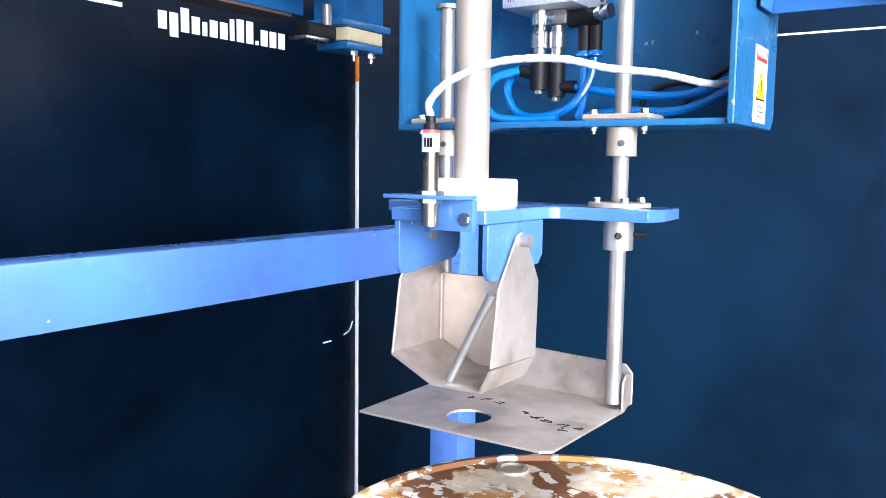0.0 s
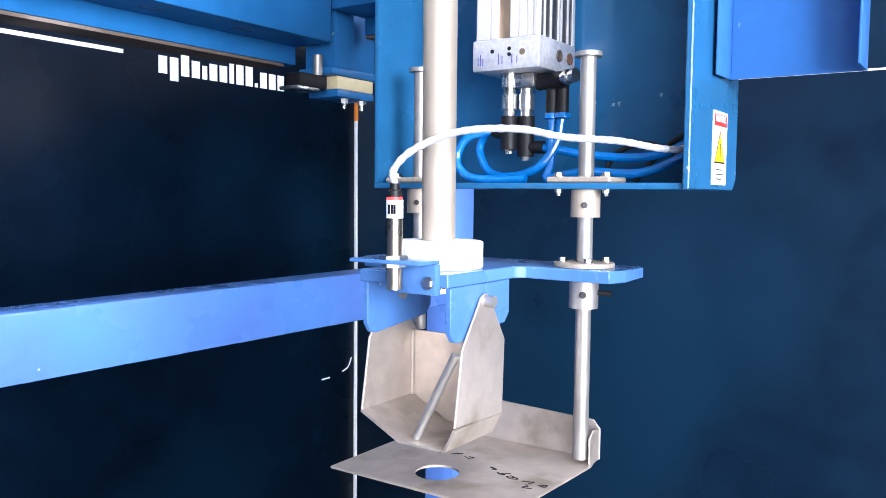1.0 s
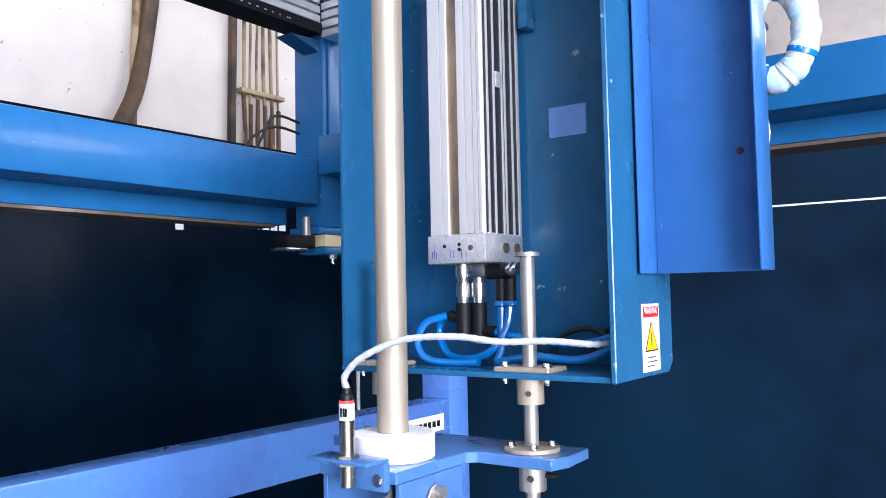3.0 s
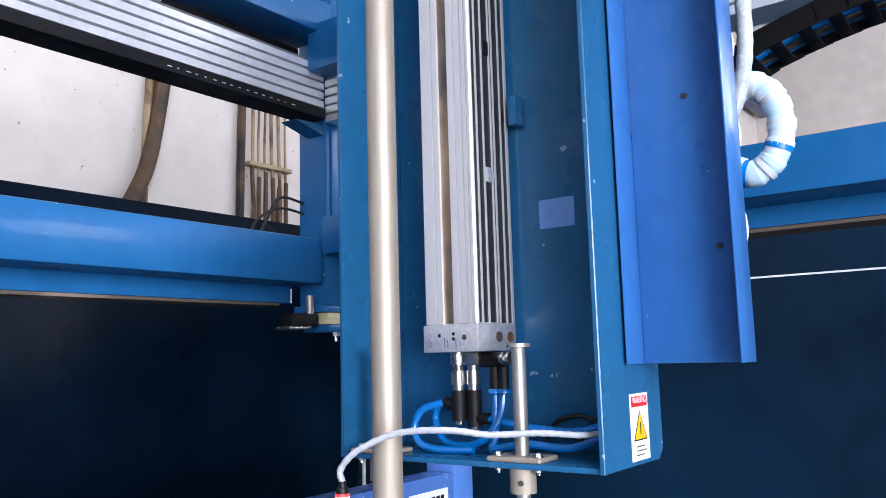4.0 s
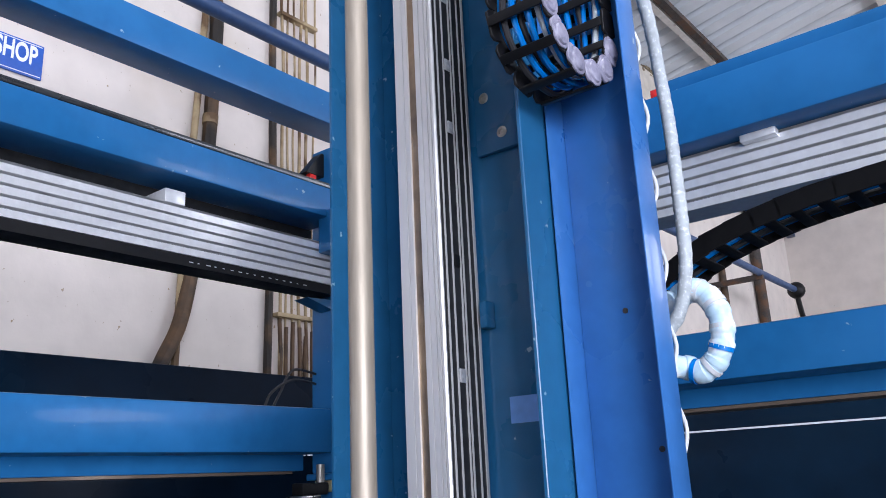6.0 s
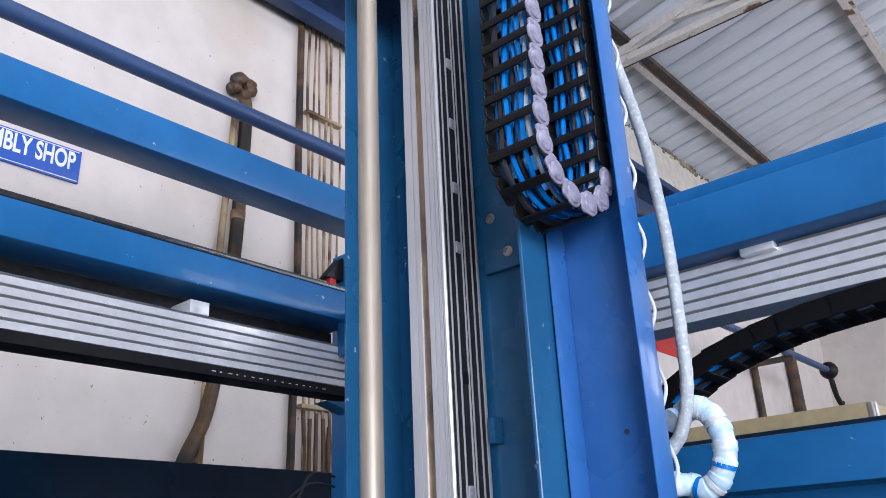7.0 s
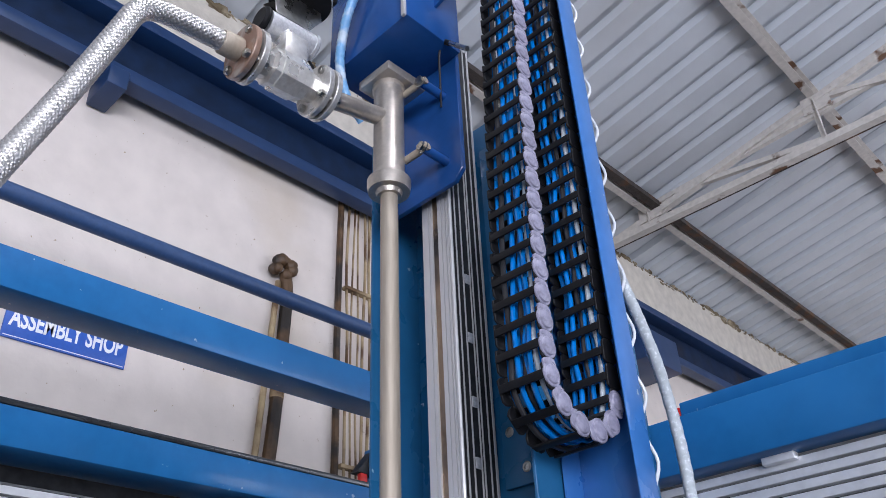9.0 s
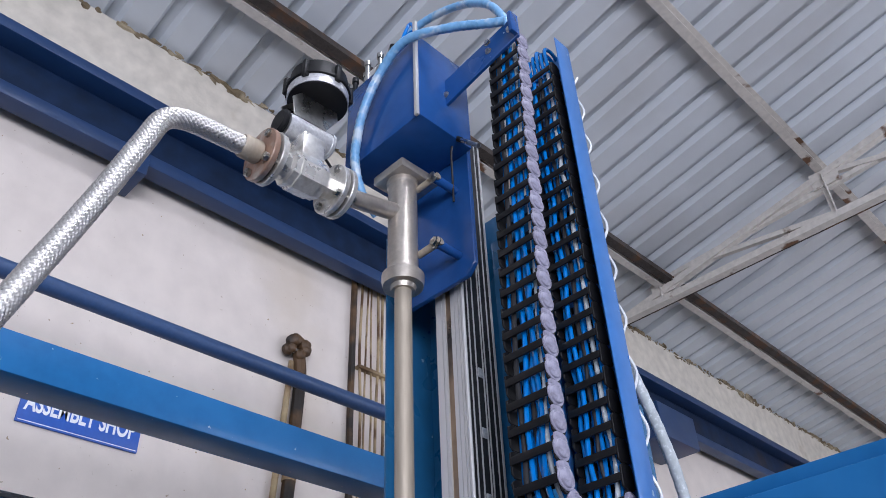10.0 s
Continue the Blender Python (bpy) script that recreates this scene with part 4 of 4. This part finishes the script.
c0 = (-0.527, 0.858)
angles = sorted([2 * math.pi * k / 32 for k in range(32)] + [math.atan2(p[1] - c0[1], p[0] - c0[0]) % (2 * math.pi) for p in rim])
loops = []
for z in (0.981, 0.984):
    loops.append([bm.verts.new((c0[0] + 0.029 * math.cos(a), c0[1] + 0.029 * math.sin(a), z)) for a in angles])
    loops.append([bm.verts.new((*on_rim(c0, a), z)) for a in angles])
n = len(angles)
for k in range(n):
    j = (k + 1) % n
    for u, v in ((0, 1), (1, 3), (3, 2), (2, 0)):
        bm.faces.new((loops[u][k], loops[u][j], loops[v][j], loops[v][k]))
bmesh.ops.recalc_face_normals(bm, faces=bm.faces[:])
part("plate", bm, SHEET, tray)
part("upstand", prism(B(), [(-0.655, 0.984), (-0.376, 0.984), (-0.376, 1.026), (-0.386, 1.038), (-0.655, 1.046)], "y", 1.0295, 1.0325, 0.0006), SHEET, tray)
part("side_lip", prism(B(), [(0.998, 0.984), (1.029, 0.984), (1.029, 1.026), (1.010, 1.030), (0.998, 1.020)], "x", -0.3790, -0.3765, 0.0005), SHEET, tray)
rnd = random.Random(21)
for x, y in ((-0.475, 0.912), (-0.455, 0.905), (-0.437, 0.898), (-0.405, 0.880), (-0.415, 0.893), (-0.395, 0.892), (-0.545, 0.935), (-0.565, 0.93), (-0.525, 0.928)):
    pts = [(x + rnd.uniform(-0.009, 0.009), y + rnd.uniform(-0.007, 0.007), 0.9843) for k in range(5)]
    part("pen_mark", tube(B(), pts, 0.0006, 4, 4), BLACK, tray)

# ---- drum ----
DX, DY, DR = -0.335, 0.774, 0.29
single("drum_platform", box(B(), DX - 0.35, DX + 0.35, DY - 0.35, DY + 0.35, FLOOR, -0.001, 0.006), DARKSTEEL, "low dark steel platform under the drum", "platform")
drum = thing("steel_drum", (DX, DY, 0.0), "white steel drum with a rusty dented lid", "drum")
part("shell", turned(B(), [(0, DR), (0.02, DR), (0.28, DR - 0.004), (0.30, DR + 0.008), (0.32, DR - 0.004), (0.57, DR - 0.004), (0.59, DR + 0.008), (0.61, DR - 0.004), (0.865, DR - 0.004), (0.872, DR + 0.003), (0.882, DR + 0.004), (0.889, DR)], (DX, DY, 0.0), (0, 0, 1), 64), RUST, drum)
lid = part("lid", turned(B(), [(0, DR - 0.001), (0.006, DR - 0.002), (0.0065, DR - 0.010), (0.001, DR - 0.013), (-0.010, DR - 0.016), (-0.012, DR - 0.022), (-0.008, DR - 0.05), (-0.008, 0.01)], (DX, DY, 0.8893), (0, 0, 1), 64), LIDM, drum)
part("bung", turned(B(), [(0, 0.029), (0.005, 0.029), (0.007, 0.023), (0.012, 0.022), (0.013, 0.016), (0.010, 0.014)], (-0.51, 0.945, 0.881), (0, 0, 1), 24), STEEL, lid, "steel bung cap")
for k in range(5):
    part("printed_bar", box(B(), -0.262 + 0.016 * k, -0.252 + 0.016 * k, 0.975 + 0.004 * k, 0.978 + 0.004 * k, 0.8815, 0.8819), BLACK, lid)

# ---- chain trough and covers ----
trough = thing("chain_trough", (-0.16, 1.08, 1.50), "tall blue folded steel trough guiding the energy chain", "cable trough")
part("web", box(B(), -0.2365, -0.0805, 1.102, 1.105, 1.497, 3.68, 0.0008), VIOLETBLUE, trough)
part("flange", box(B(), -0.2395, -0.2367, 1.043, 1.105, 1.497, 3.60, 0.0008), VIOLETBLUE, trough)
part("flange", box(B(), -0.0803, -0.0775, 1.042, 1.105, 1.497, 3.68, 0.0008), VIOLETBLUE, trough)
for x, z in ((-0.152, 1.886), (-0.115, 1.66)):
    part("screw", hexbolt(B(), (x, 1.102, z), (0, -1, 0), 0.0036, 0.003), DARKSTEEL, trough)
part("spacer", box(B(), -0.2445, -0.2398, 1.105, 1.12, 1.6, 2.8), VIOLETBLUE, trough)

# ---- energy chain hanging in a loop ----
CX0, CX1 = -0.212, -0.104
LOOPY, LOOPR, LOOPZ, TOPZ, LEANY = 0.957, 0.103, 2.362, 3.60, 0.066


def chain_line(s):
    """Place and heading on the loop at s metres from the top of the front run."""
    front = TOPZ - LOOPZ
    if s < front:
        return Vector((0, LOOPY - LOOPR + LEANY * (1 - s / front) ** 1.2, TOPZ - s)), 0.0
    s -= front
    if s < math.pi * LOOPR:
        a = s / LOOPR
        return Vector((0, LOOPY - LOOPR * math.cos(a), LOOPZ - LOOPR * math.sin(a))), a
    s -= math.pi * LOOPR
    return Vector((0, LOOPY + LOOPR, LOOPZ + s)), math.pi


echain = thing("energy_chain", (-0.16, LOOPY, 2.22), "black energy chain loop full of blue air hoses", "energy chain")
PITCH = 0.054
total = 2 * (TOPZ - LOOPZ) + math.pi * LOOPR


def link_mesh():
    """The black side plate of a link."""
    bm = B()
    prism(bm, [(-0.019, -0.022), (-0.011, -0.029), (0.011, -0.029), (0.019, -0.022), (0.021, 0.018), (0.011, 0.024), (-0.011, 0.024), (-0.021, 0.018)], "x", 0.0, 0.005, 0.001)
    return mesh_of("side_link", bm, BLACK)


def cap_mesh():
    """The dusty overlapping face of a link, with its domed boss."""
    bm = B()
    turned(bm, [(0.0, 0.0235), (0.0025, 0.0235), (0.0035, 0.0215), (0.003, 0.0185), (0.006, 0.0165), (0.0078, 0.010), (0.0084, 0.002)], (0.004, 0, -0.002), (1, 0, 0), 18)
    prism(bm, [(-0.020, 0.012), (-0.012, 0.019), (0.012, 0.019), (0.020, 0.012), (0.017, 0.0255), (0.010, 0.029), (-0.010, 0.029), (-0.017, 0.0255)], "x", 0.003, 0.0075, 0.001)
    return mesh_of("link_cap", bm, LINK)


link_me, cap_me = link_mesh(), cap_mesh()
bar_me = mesh_of("crossbar", box(B(), CX0 + 0.004, CX1 - 0.004, -0.024, -0.019, -0.008, 0.008, 0.001), BLACK)


def piece(name, me, parent, m):
    ob = new(name, me)
    ob.parent = parent
    ob.matrix_parent_inverse = Matrix.Translation(-parent.location)
    ob.matrix_basis = m
    return ob


s = 0.02
while s < total - 0.02:
    p, a = chain_line(s)
    turn = Matrix.Translation(p) @ Matrix.Rotation(a, 4, "X")
    piece("side_link", link_me, echain, turn @ Matrix.Translation((CX1 - 0.006, 0, 0)))
    if s < TOPZ - LOOPZ + math.pi * LOOPR:
        piece("link_cap", cap_me, echain, turn @ Matrix.Translation((CX1 - 0.006, 0, 0)))
    piece("side_link", link_me, echain, turn @ Matrix.Translation((CX0 + 0.006, 0, 0)) @ Matrix.Diagonal((-1, 1, 1, 1)))
    piece("crossbar", bar_me, echain, turn)
    piece("crossbar", bar_me, echain, turn @ Matrix.Rotation(math.pi, 4, "Z") @ Matrix.Translation((-(CX0 + CX1), 0, 0)))
    s += PITCH
rnd = random.Random(11)
for k in range(9):
    x = CX0 + 0.018 + (CX1 - CX0 - 0.036) * ((k * 5) % 9) / 8
    dy = rnd.uniform(-0.011, 0.011)
    pts, s = [], 0.0
    while s <= total:
        p, a = chain_line(s)
        q = Vector((x + rnd.uniform(-0.005, 0.005), 0, 0)) + p + Matrix.Rotation(a, 3, "X") @ Vector((0, dy + rnd.uniform(-0.003, 0.003), 0))
        pts.append(q)
        s += 0.075
    single("air_hose", tube(B(), pts, 0.0055, 8, 4), HOSE if k % 3 != 2 else (GREYHOSE if k == 5 else RUBBER), "blue air hose running through the energy chain" if k % 3 != 2 else "dark cable running through the energy chain", "air hose" if k % 3 != 2 else "cable", "chain hoses")
bm = B()
for k in range(5):
    x = CX0 + 0.025 + 0.015 * k
    tube(bm, [(x, LOOPY + LOOPR, 3.58), (x + 0.004, LOOPY + LOOPR - 0.01, 3.66 + 0.01 * (k % 3)), (x + 0.005, LOOPY + LOOPR + 0.035, 3.675), (x, LOOPY + LOOPR + 0.06, 3.62), (x, LOOPY + LOOPR + 0.07, 3.40)], 0.0055, 8)
single("air_hose", bm, HOSE, "blue air hoses bending over the trough top", "air hose", "chain hoses")

# thin white cables laced along the trough
for k in range(2):
    pts = []
    z, j = 1.62, 0
    while z < 3.60:
        pts.append((-0.098 + (0.010 * k if j % 2 else 0.0), 1.116 + (0.026 * k if j % 2 else 0.004 * (j % 3)), z))
        z += 0.068
        j += 1
    single("laced_cable", tube(B(), pts, 0.0034, 8, 5), WRAP, "thin white cable laced in waves along the trough", "cable", "laced cables")

# grey sleeved hose and its wrapped coil beside the trough
drop = thing("hose_loop", (-0.11, 1.28, 1.8), "grey sleeved hose ending in a coil bound with pale blue wrap", "hose")
part("sleeve", tube(B(), [(-0.13, 1.112, 2.75), (-0.108, 1.15, 2.66), (-0.104, 1.23, 2.50), (-0.112, 1.28, 2.38), (-0.106, 1.28, 2.26), (-0.100, 1.265, 2.10), (-0.103, 1.262, 1.98), (-0.125, 1.262, 1.90), (-0.16, 1.262, 1.86)], 0.0125, 12, 14, ribs=0.03, pitch=0.03), GREYHOSE, drop, "grey woven sleeve")
ring = [(-0.15, 1.27, 1.92)] + [(-0.112 + 0.050 * math.cos(a), 1.29, 1.868 + 0.074 * math.sin(a)) for a in [radians(d) for d in (125, 90, 55, 20, -15, -50, -85, -120)]] + [(-0.17, 1.25, 1.81), (-0.22, 1.19, 1.83), (-0.2445, 1.172, 1.85)]
part("coil", tube(B(), ring, 0.0215, 14, 14, ribs=0.05, pitch=0.03), WRAPB, drop, "coil bound in pale blue wrap")
for a in (70, 35, 0, -30, -65, -100):
    c = Vector((-0.112 + 0.050 * math.cos(radians(a)), 1.29, 1.868 + 0.074 * math.sin(radians(a))))
    d = Vector((-0.050 * math.sin(radians(a)), 0, 0.074 * math.cos(radians(a)))).normalized()
    part("wrap_tie", rod(B(), c - d * 0.004, c + d * 0.004, 0.0228, seg=16), HOSE if a in (-30, -100) else WRAP, drop)

# energy chain of the cross beam
sag = thing("cross_energy_chain", (0.2, 1.48, 1.9), "black energy chain sagging under the cross beam rail", "energy chain")
pts = smooth_path([(-0.52, 1.42, 1.76), (-0.42, 1.42, 1.83), (-0.31, 1.42, 1.93), (-0.19, 1.42, 2.02), (-0.05, 1.42, 2.078), (0.2, 1.42, 2.115), (0.8, 1.42, 2.135), (1.6, 1.42, 2.14), (3.5, 1.42, 2.14)], 8)
run, acc = [pts[0]], 0.0
for p, q in zip(pts, pts[1:]):
    m = max(1, round((q - p).length / 0.004))
    for k in range(m):
        acc += (q - p).length / m
        if acc >= 0.05:
            run.append(p + (q - p) * (k + 1) / m)
            acc = 0.0
sl = mesh_of("side_link", prism(B(), [(-0.030, -0.020), (0.026, -0.020), (0.030, 0.0), (0.026, 0.020), (-0.030, 0.020)], "y", -0.005, 0.0, 0.001), CHAINBLACK)
cb = mesh_of("crossbar", box(B(), -0.011, 0.011, 0.0, 0.115, -0.020, -0.015, 0.001), CHAINBLACK)
for p, q in zip(run, run[1:]):
    if p.x > 1.6:
        break
    d = q - p
    m = Matrix.Translation(p) @ Matrix.Rotation(-math.atan2(d.z, d.x), 4, "Y")
    piece("side_link", sl, sag, m)
    piece("side_link", sl, sag, m @ Matrix.Translation((0, 0.12, 0)))
    piece("crossbar", cb, sag, m)
    piece("crossbar", cb, sag, m @ Matrix.Translation((0, 0, 0.035)))
for k in range(4):
    single("air_hose", tube(B(), [(p.x, 1.445 + 0.022 * k, p.z - 0.008 + 0.006 * (k % 2)) for p in run[::4]], 0.006, 8, 3), HOSE if k != 2 else RUBBER, "blue air hose in the cross beam chain" if k != 2 else "dark cable in the cross beam chain", "air hose" if k != 2 else "cable", "cross chain hoses")

# ---- slide head on the cylinder ----
head = thing("slide_head", (-0.5, 0.98, 3.0), "blue steel slide head with a boxed drive housing", "slide head")
part("mount_plate", prism(B(), [(-0.70, 3.03), (-0.665, 3.0), (-0.42, 3.0), (-0.392, 3.03), (-0.392, 3.62), (-0.70, 3.62)], "y", 0.985, 1.0, 0.002), HEADBLUE, head)
hb = part("drive_box", box(B(), -0.69, -0.372, 0.782, 0.984, 3.41, 3.74, 0.003), HEADBLUE, head)
part("top_block", box(B(), -0.62, -0.50, 0.80, 0.96, 3.741, 3.80, 0.003), ALU, hb)
for k in range(7):
    x = -0.68 + 0.03 * k
    part("air_port", turned(B(), [(0, 0.012), (0.03, 0.012), (0.03, 0.008), (0.06 + 0.015 * (k % 3), 0.008), (0.06 + 0.015 * (k % 3), 0.011), (0.08 + 0.015 * (k % 3), 0.011)], (x, 0.80 + 0.02 * (k % 2), 3.7405), (0, 0, 1), 12), ZINC if k % 3 else BLACK, hb)
part("edge_plate", box(B(), -0.383, -0.371, 0.772, 0.7815, 3.405, 3.80, 0.001), ALU, hb, "bare aluminium edge plate")
part("arm", prism(B(), [(-0.40, 3.515), (-0.385, 3.62), (-0.095, 3.662), (-0.095, 3.575)], "y", 0.888, 0.898, 0.001), HEADBLUE, head)
part("arm_tip", box(B(), -0.105, -0.092, 0.862, 0.8875, 3.575, 3.655, 0.002), HEADBLUE, head)
bm = B()
for x, z in ((-0.37, 3.56), (-0.20, 3.60), (-0.20, 3.635), (-0.12, 3.62)):
    hexbolt(bm, (x, 0.888, z), (0, -1, 0), 0.008, 0.007)
part("arm_bolts", bm, ZINC, head)
for z in (3.075, 3.30):
    b = part("clamp_bolt", hexbolt(B(), (-0.445, 0.90, z), (0, -1, 0.1), 0.013, 0.012), ZINC, head)
    part("stud", rod(B(), (-0.51, 0.90, z - 0.005), (-0.43, 0.905, z), 0.010, seg=14), STEEL, b)
    part("stand_off", rod(B(), (-0.445, 0.9, z), (-0.445, 0.9845, z), 0.013, seg=14), HEADBLUE, b)
sens = part("reed_sensor", rod(B(), (-0.36, 0.93, 3.40), (-0.30, 0.93, 3.335), 0.007, seg=12), ZINC, head)
part("sensor_plug", rod(B(), (-0.385, 0.93, 3.427), (-0.36, 0.93, 3.40), 0.008, seg=12), BLACK, sens)
part("sensor_wire", tube(B(), [(-0.385, 0.93, 3.427), (-0.41, 0.94, 3.40), (-0.43, 0.96, 3.33), (-0.44, 0.97, 3.25)], 0.003, 8), RUBBER, sens)

single("wrapped_hose", tube(B(), [(-0.635, 0.86, 3.26), (-0.628, 0.80, 3.30), (-0.618, 0.764, 3.38), (-0.60, 0.752, 3.46), (-0.565, 0.748, 3.56), (-0.49, 0.748, 3.66), (-0.39, 0.755, 3.71), (-0.27, 0.81, 3.70), (-0.17, 0.862, 3.67), (-0.13, 0.885, 3.662)], 0.0135, 12, 20, ribs=0.04, pitch=0.02), CLEARWRAP, "clear-wrapped pale blue hose bundle over the drive box", "hose")
single("wrapped_hose", tube(B(), [(-0.60, 0.84, 3.74), (-0.585, 0.86, 3.86), (-0.52, 0.88, 3.96), (-0.42, 0.90, 3.98), (-0.30, 0.91, 3.93), (-0.20, 0.91, 3.83), (-0.145, 0.91, 3.70), (-0.14, 0.90, 3.62)], 0.0125, 12, 20, ribs=0.04, pitch=0.02), CLEARWRAP, "clear-wrapped pale blue hose arching over the chain", "hose")
for pts in ([(-0.56, 0.82, 3.78), (-0.52, 0.84, 3.88), (-0.46, 0.85, 3.90), (-0.43, 0.83, 3.80)], [(-0.52, 0.82, 3.78), (-0.47, 0.84, 3.93), (-0.44, 0.84, 3.86), (-0.42, 0.82, 3.76)]):
    single("air_hose", tube(B(), pts, 0.006, 8), HOSE, "short blue air hose on the drive box", "air hose", "drive box hoses")
single("control_cable", tube(B(), [(-0.62, 0.84, 3.78), (-0.68, 0.85, 3.84), (-0.73, 0.85, 3.83), (-0.74, 0.84, 3.76), (-0.69, 0.80, 3.70)], 0.0035, 8), WRAP, "thin pale cable looped behind the drive box", "cable")
single("control_cable", tube(B(), [(-0.60, 0.56, 3.38), (-0.63, 0.66, 3.36), (-0.64, 0.75, 3.30), (-0.62, 0.82, 3.26)], 0.004, 8), RUBBER, "black cable from the valve to the head", "cable")

# ---- valve and braided hose ----
VX = PX
valve = thing("ball_valve", (VX, 0.53, 3.12), "flanged stainless ball valve with a black-capped actuator", "valve")
WAY = Vector((0, -1, -0.06)).normalized()


def along(d, up=0.0, side_=0.0):
    return Vector((VX + side_, 0.66, 3.155)) + WAY * d + Vector((0, 0, up))


RUSTYF = material("rust_tinted_flange", (0.42, 0.27, 0.20), 0.45, 0.7, spots=(0.55, 0.48, 0.42), spot_scale=20)
for d0 in (0.0, 0.205):
    for d in (d0, d0 + 0.024):
        f = part("flange", turned(B(), [(0, 0.066), (0.002, 0.068), (0.013, 0.068), (0.015, 0.066)], along(d), WAY, 32), RUSTYF if d > 0.22 else VALVESTEEL, valve)
    part("gasket", turned(B(), [(0, 0.05), (0.009, 0.05)], along(d0 + 0.015), WAY, 24), RUBBER, valve)
    for k in range(4):
        a = math.pi / 4 + k * math.pi / 2
        c = along(d0 - 0.012, 0.052 * math.sin(a), 0.052 * math.cos(a))
        bm = rod(B(), c, c + WAY * 0.062, 0.006, seg=10)
        rod(bm, c, c + WAY * 0.009, 0.011, seg=6)
        rod(bm, c + WAY * 0.05, c + WAY * 0.06, 0.011, seg=6)
        part("flange_bolt", bm, ZINC, valve)
part("body", turned(B(), [(0, 0.034), (0.030, 0.036), (0.034, 0.048), (0.050, 0.048), (0.052, 0.052), (0.112, 0.052), (0.114, 0.048), (0.130, 0.048), (0.134, 0.036), (0.166, 0.034)], along(0.039), WAY, 8), VALVESTEEL, valve)
part("stem_block", box(B(), VX - 0.03, VX + 0.03, 0.515, 0.580, 3.17, 3.265, 0.004), VALVESTEEL, valve)
act = part("actuator", rod(B(), (VX - 0.02, 0.485, 3.300), (VX - 0.02, 0.615, 3.309), 0.034, seg=24), CAST, valve, "cast aluminium rotary actuator")
for yy, zz in ((0.479, 3.300), (0.615, 3.309)):
    part("actuator_end", turned(B(), [(0, 0.037), (0.008, 0.037), (0.014, 0.030)], (VX - 0.02, yy, zz), (0, 1 if yy > 0.6 else -1, 0), 24), BLACK if yy < 0.5 else CAST, act)
part("bracket", prism(B(), [(0.50, 3.336), (0.60, 3.342), (0.635, 3.400), (0.632, 3.429), (0.518, 3.429), (0.49, 3.395)], "x", VX - 0.005, VX - 0.001, 0.0008), ZINC, act)
part("spindle", rod(B(), (VX - 0.02, 0.56, 3.335), (VX - 0.02, 0.565, 3.429), 0.016, seg=16), BLACK, act)
part("bracket", prism(B(), [(0.50, 3.336), (0.60, 3.342), (0.635, 3.400), (0.632, 3.429), (0.518, 3.429), (0.49, 3.395)], "x", VX - 0.055, VX - 0.051, 0.0008), ZINC, act)
cap_ = part("switch_box", turned(B(), [(0, 0.06), (0.004, 0.080), (0.034, 0.082), (0.037, 0.089), (0.045, 0.089), (0.048, 0.082), (0.095, 0.078), (0.105, 0.066)], (VX - 0.015, 0.575, 3.43), (0, 0, 1), 36), BLACK, valve, "round black switch box with a silver band")
part("band", turned(B(), [(0, 0.0825), (0.028, 0.0835)], (VX - 0.015, 0.575, 3.437), (0, 0, 1), 36), CAST, cap_)
for k in range(6):
    a = k * math.pi / 3
    part("clip", box(B(), VX - 0.015 + 0.085 * math.cos(a) - 0.008, VX - 0.015 + 0.085 * math.cos(a) + 0.008, 0.575 + 0.085 * math.sin(a) - 0.008, 0.575 + 0.085 * math.sin(a) + 0.008, 3.455, 3.515, 0.003), BLACK, cap_)

braid = thing("braided_hose", (-0.54, 0.2, 2.6), "thick braided stainless steel hose", "hose")
route = [along(0.245), along(0.32, -0.002), along(0.38, -0.004), (VX, 0.222, 3.118), (VX, 0.180, 3.085), (VX, 0.152, 3.00), (VX, 0.100, 2.83), (VX, 0.045, 2.665), (VX, -0.04, 2.43), (VX + 0.01, -0.17, 2.15), (VX + 0.02, -0.45, 1.95), (VX + 0.02, -0.9, 1.85), (VX, -1.6, 1.9), (-0.9, -2.2, 2.0), (-1.36, -2.6, 2.1)]
part("core", tube(B(), route, 0.0218, 20, 12), BRAIDM, braid)
line = smooth_path(route[:11], 100)
LAY, ENDS = 0.024, 12
for turn_ in (1, -1):
    for k in range(ENDS):
        bm = B()
        normal, run_, rings = None, 0.0, []
        for i, p in enumerate(line[:-1]):
            d = (line[i + 1] - line[max(i - 1, 0)]).normalized()
            if normal is None:
                normal = d.orthogonal().normalized()
            normal = (normal - d * normal.dot(d)).normalized()
            run_ += (p - line[i - 1]).length if i else 0
            a = turn_ * run_ / LAY + 2 * math.pi * k / ENDS
            out = normal * math.cos(a) + d.cross(normal) * math.sin(a)
            round_ = d.cross(out)
            across = (round_ - d * turn_ * 0.95).normalized()
            rr = 0.0226 + 0.0007 * turn_ * math.cos(ENDS * run_ / LAY)
            c = p + out * rr
            rings.append([bm.verts.new(c + across * u + out * h) for u, h in ((-0.0040, -0.0005), (-0.0016, 0.0006), (0.0016, 0.0006), (0.0040, -0.0005))])
        for u, v in zip(rings, rings[1:]):
            for q in range(4):
                bm.faces.new((u[q], u[(q + 1) % 4], v[(q + 1) % 4], v[q]))
        bmesh.ops.recalc_face_normals(bm, faces=bm.faces[:])
        part("braid_strand", bm, STRAND, braid)
part("ferrule", turned(B(), [(0, 0.025), (0.004, 0.029), (0.045, 0.029), (0.05, 0.026)], along(0.244), WAY, 24), STEEL, braid)
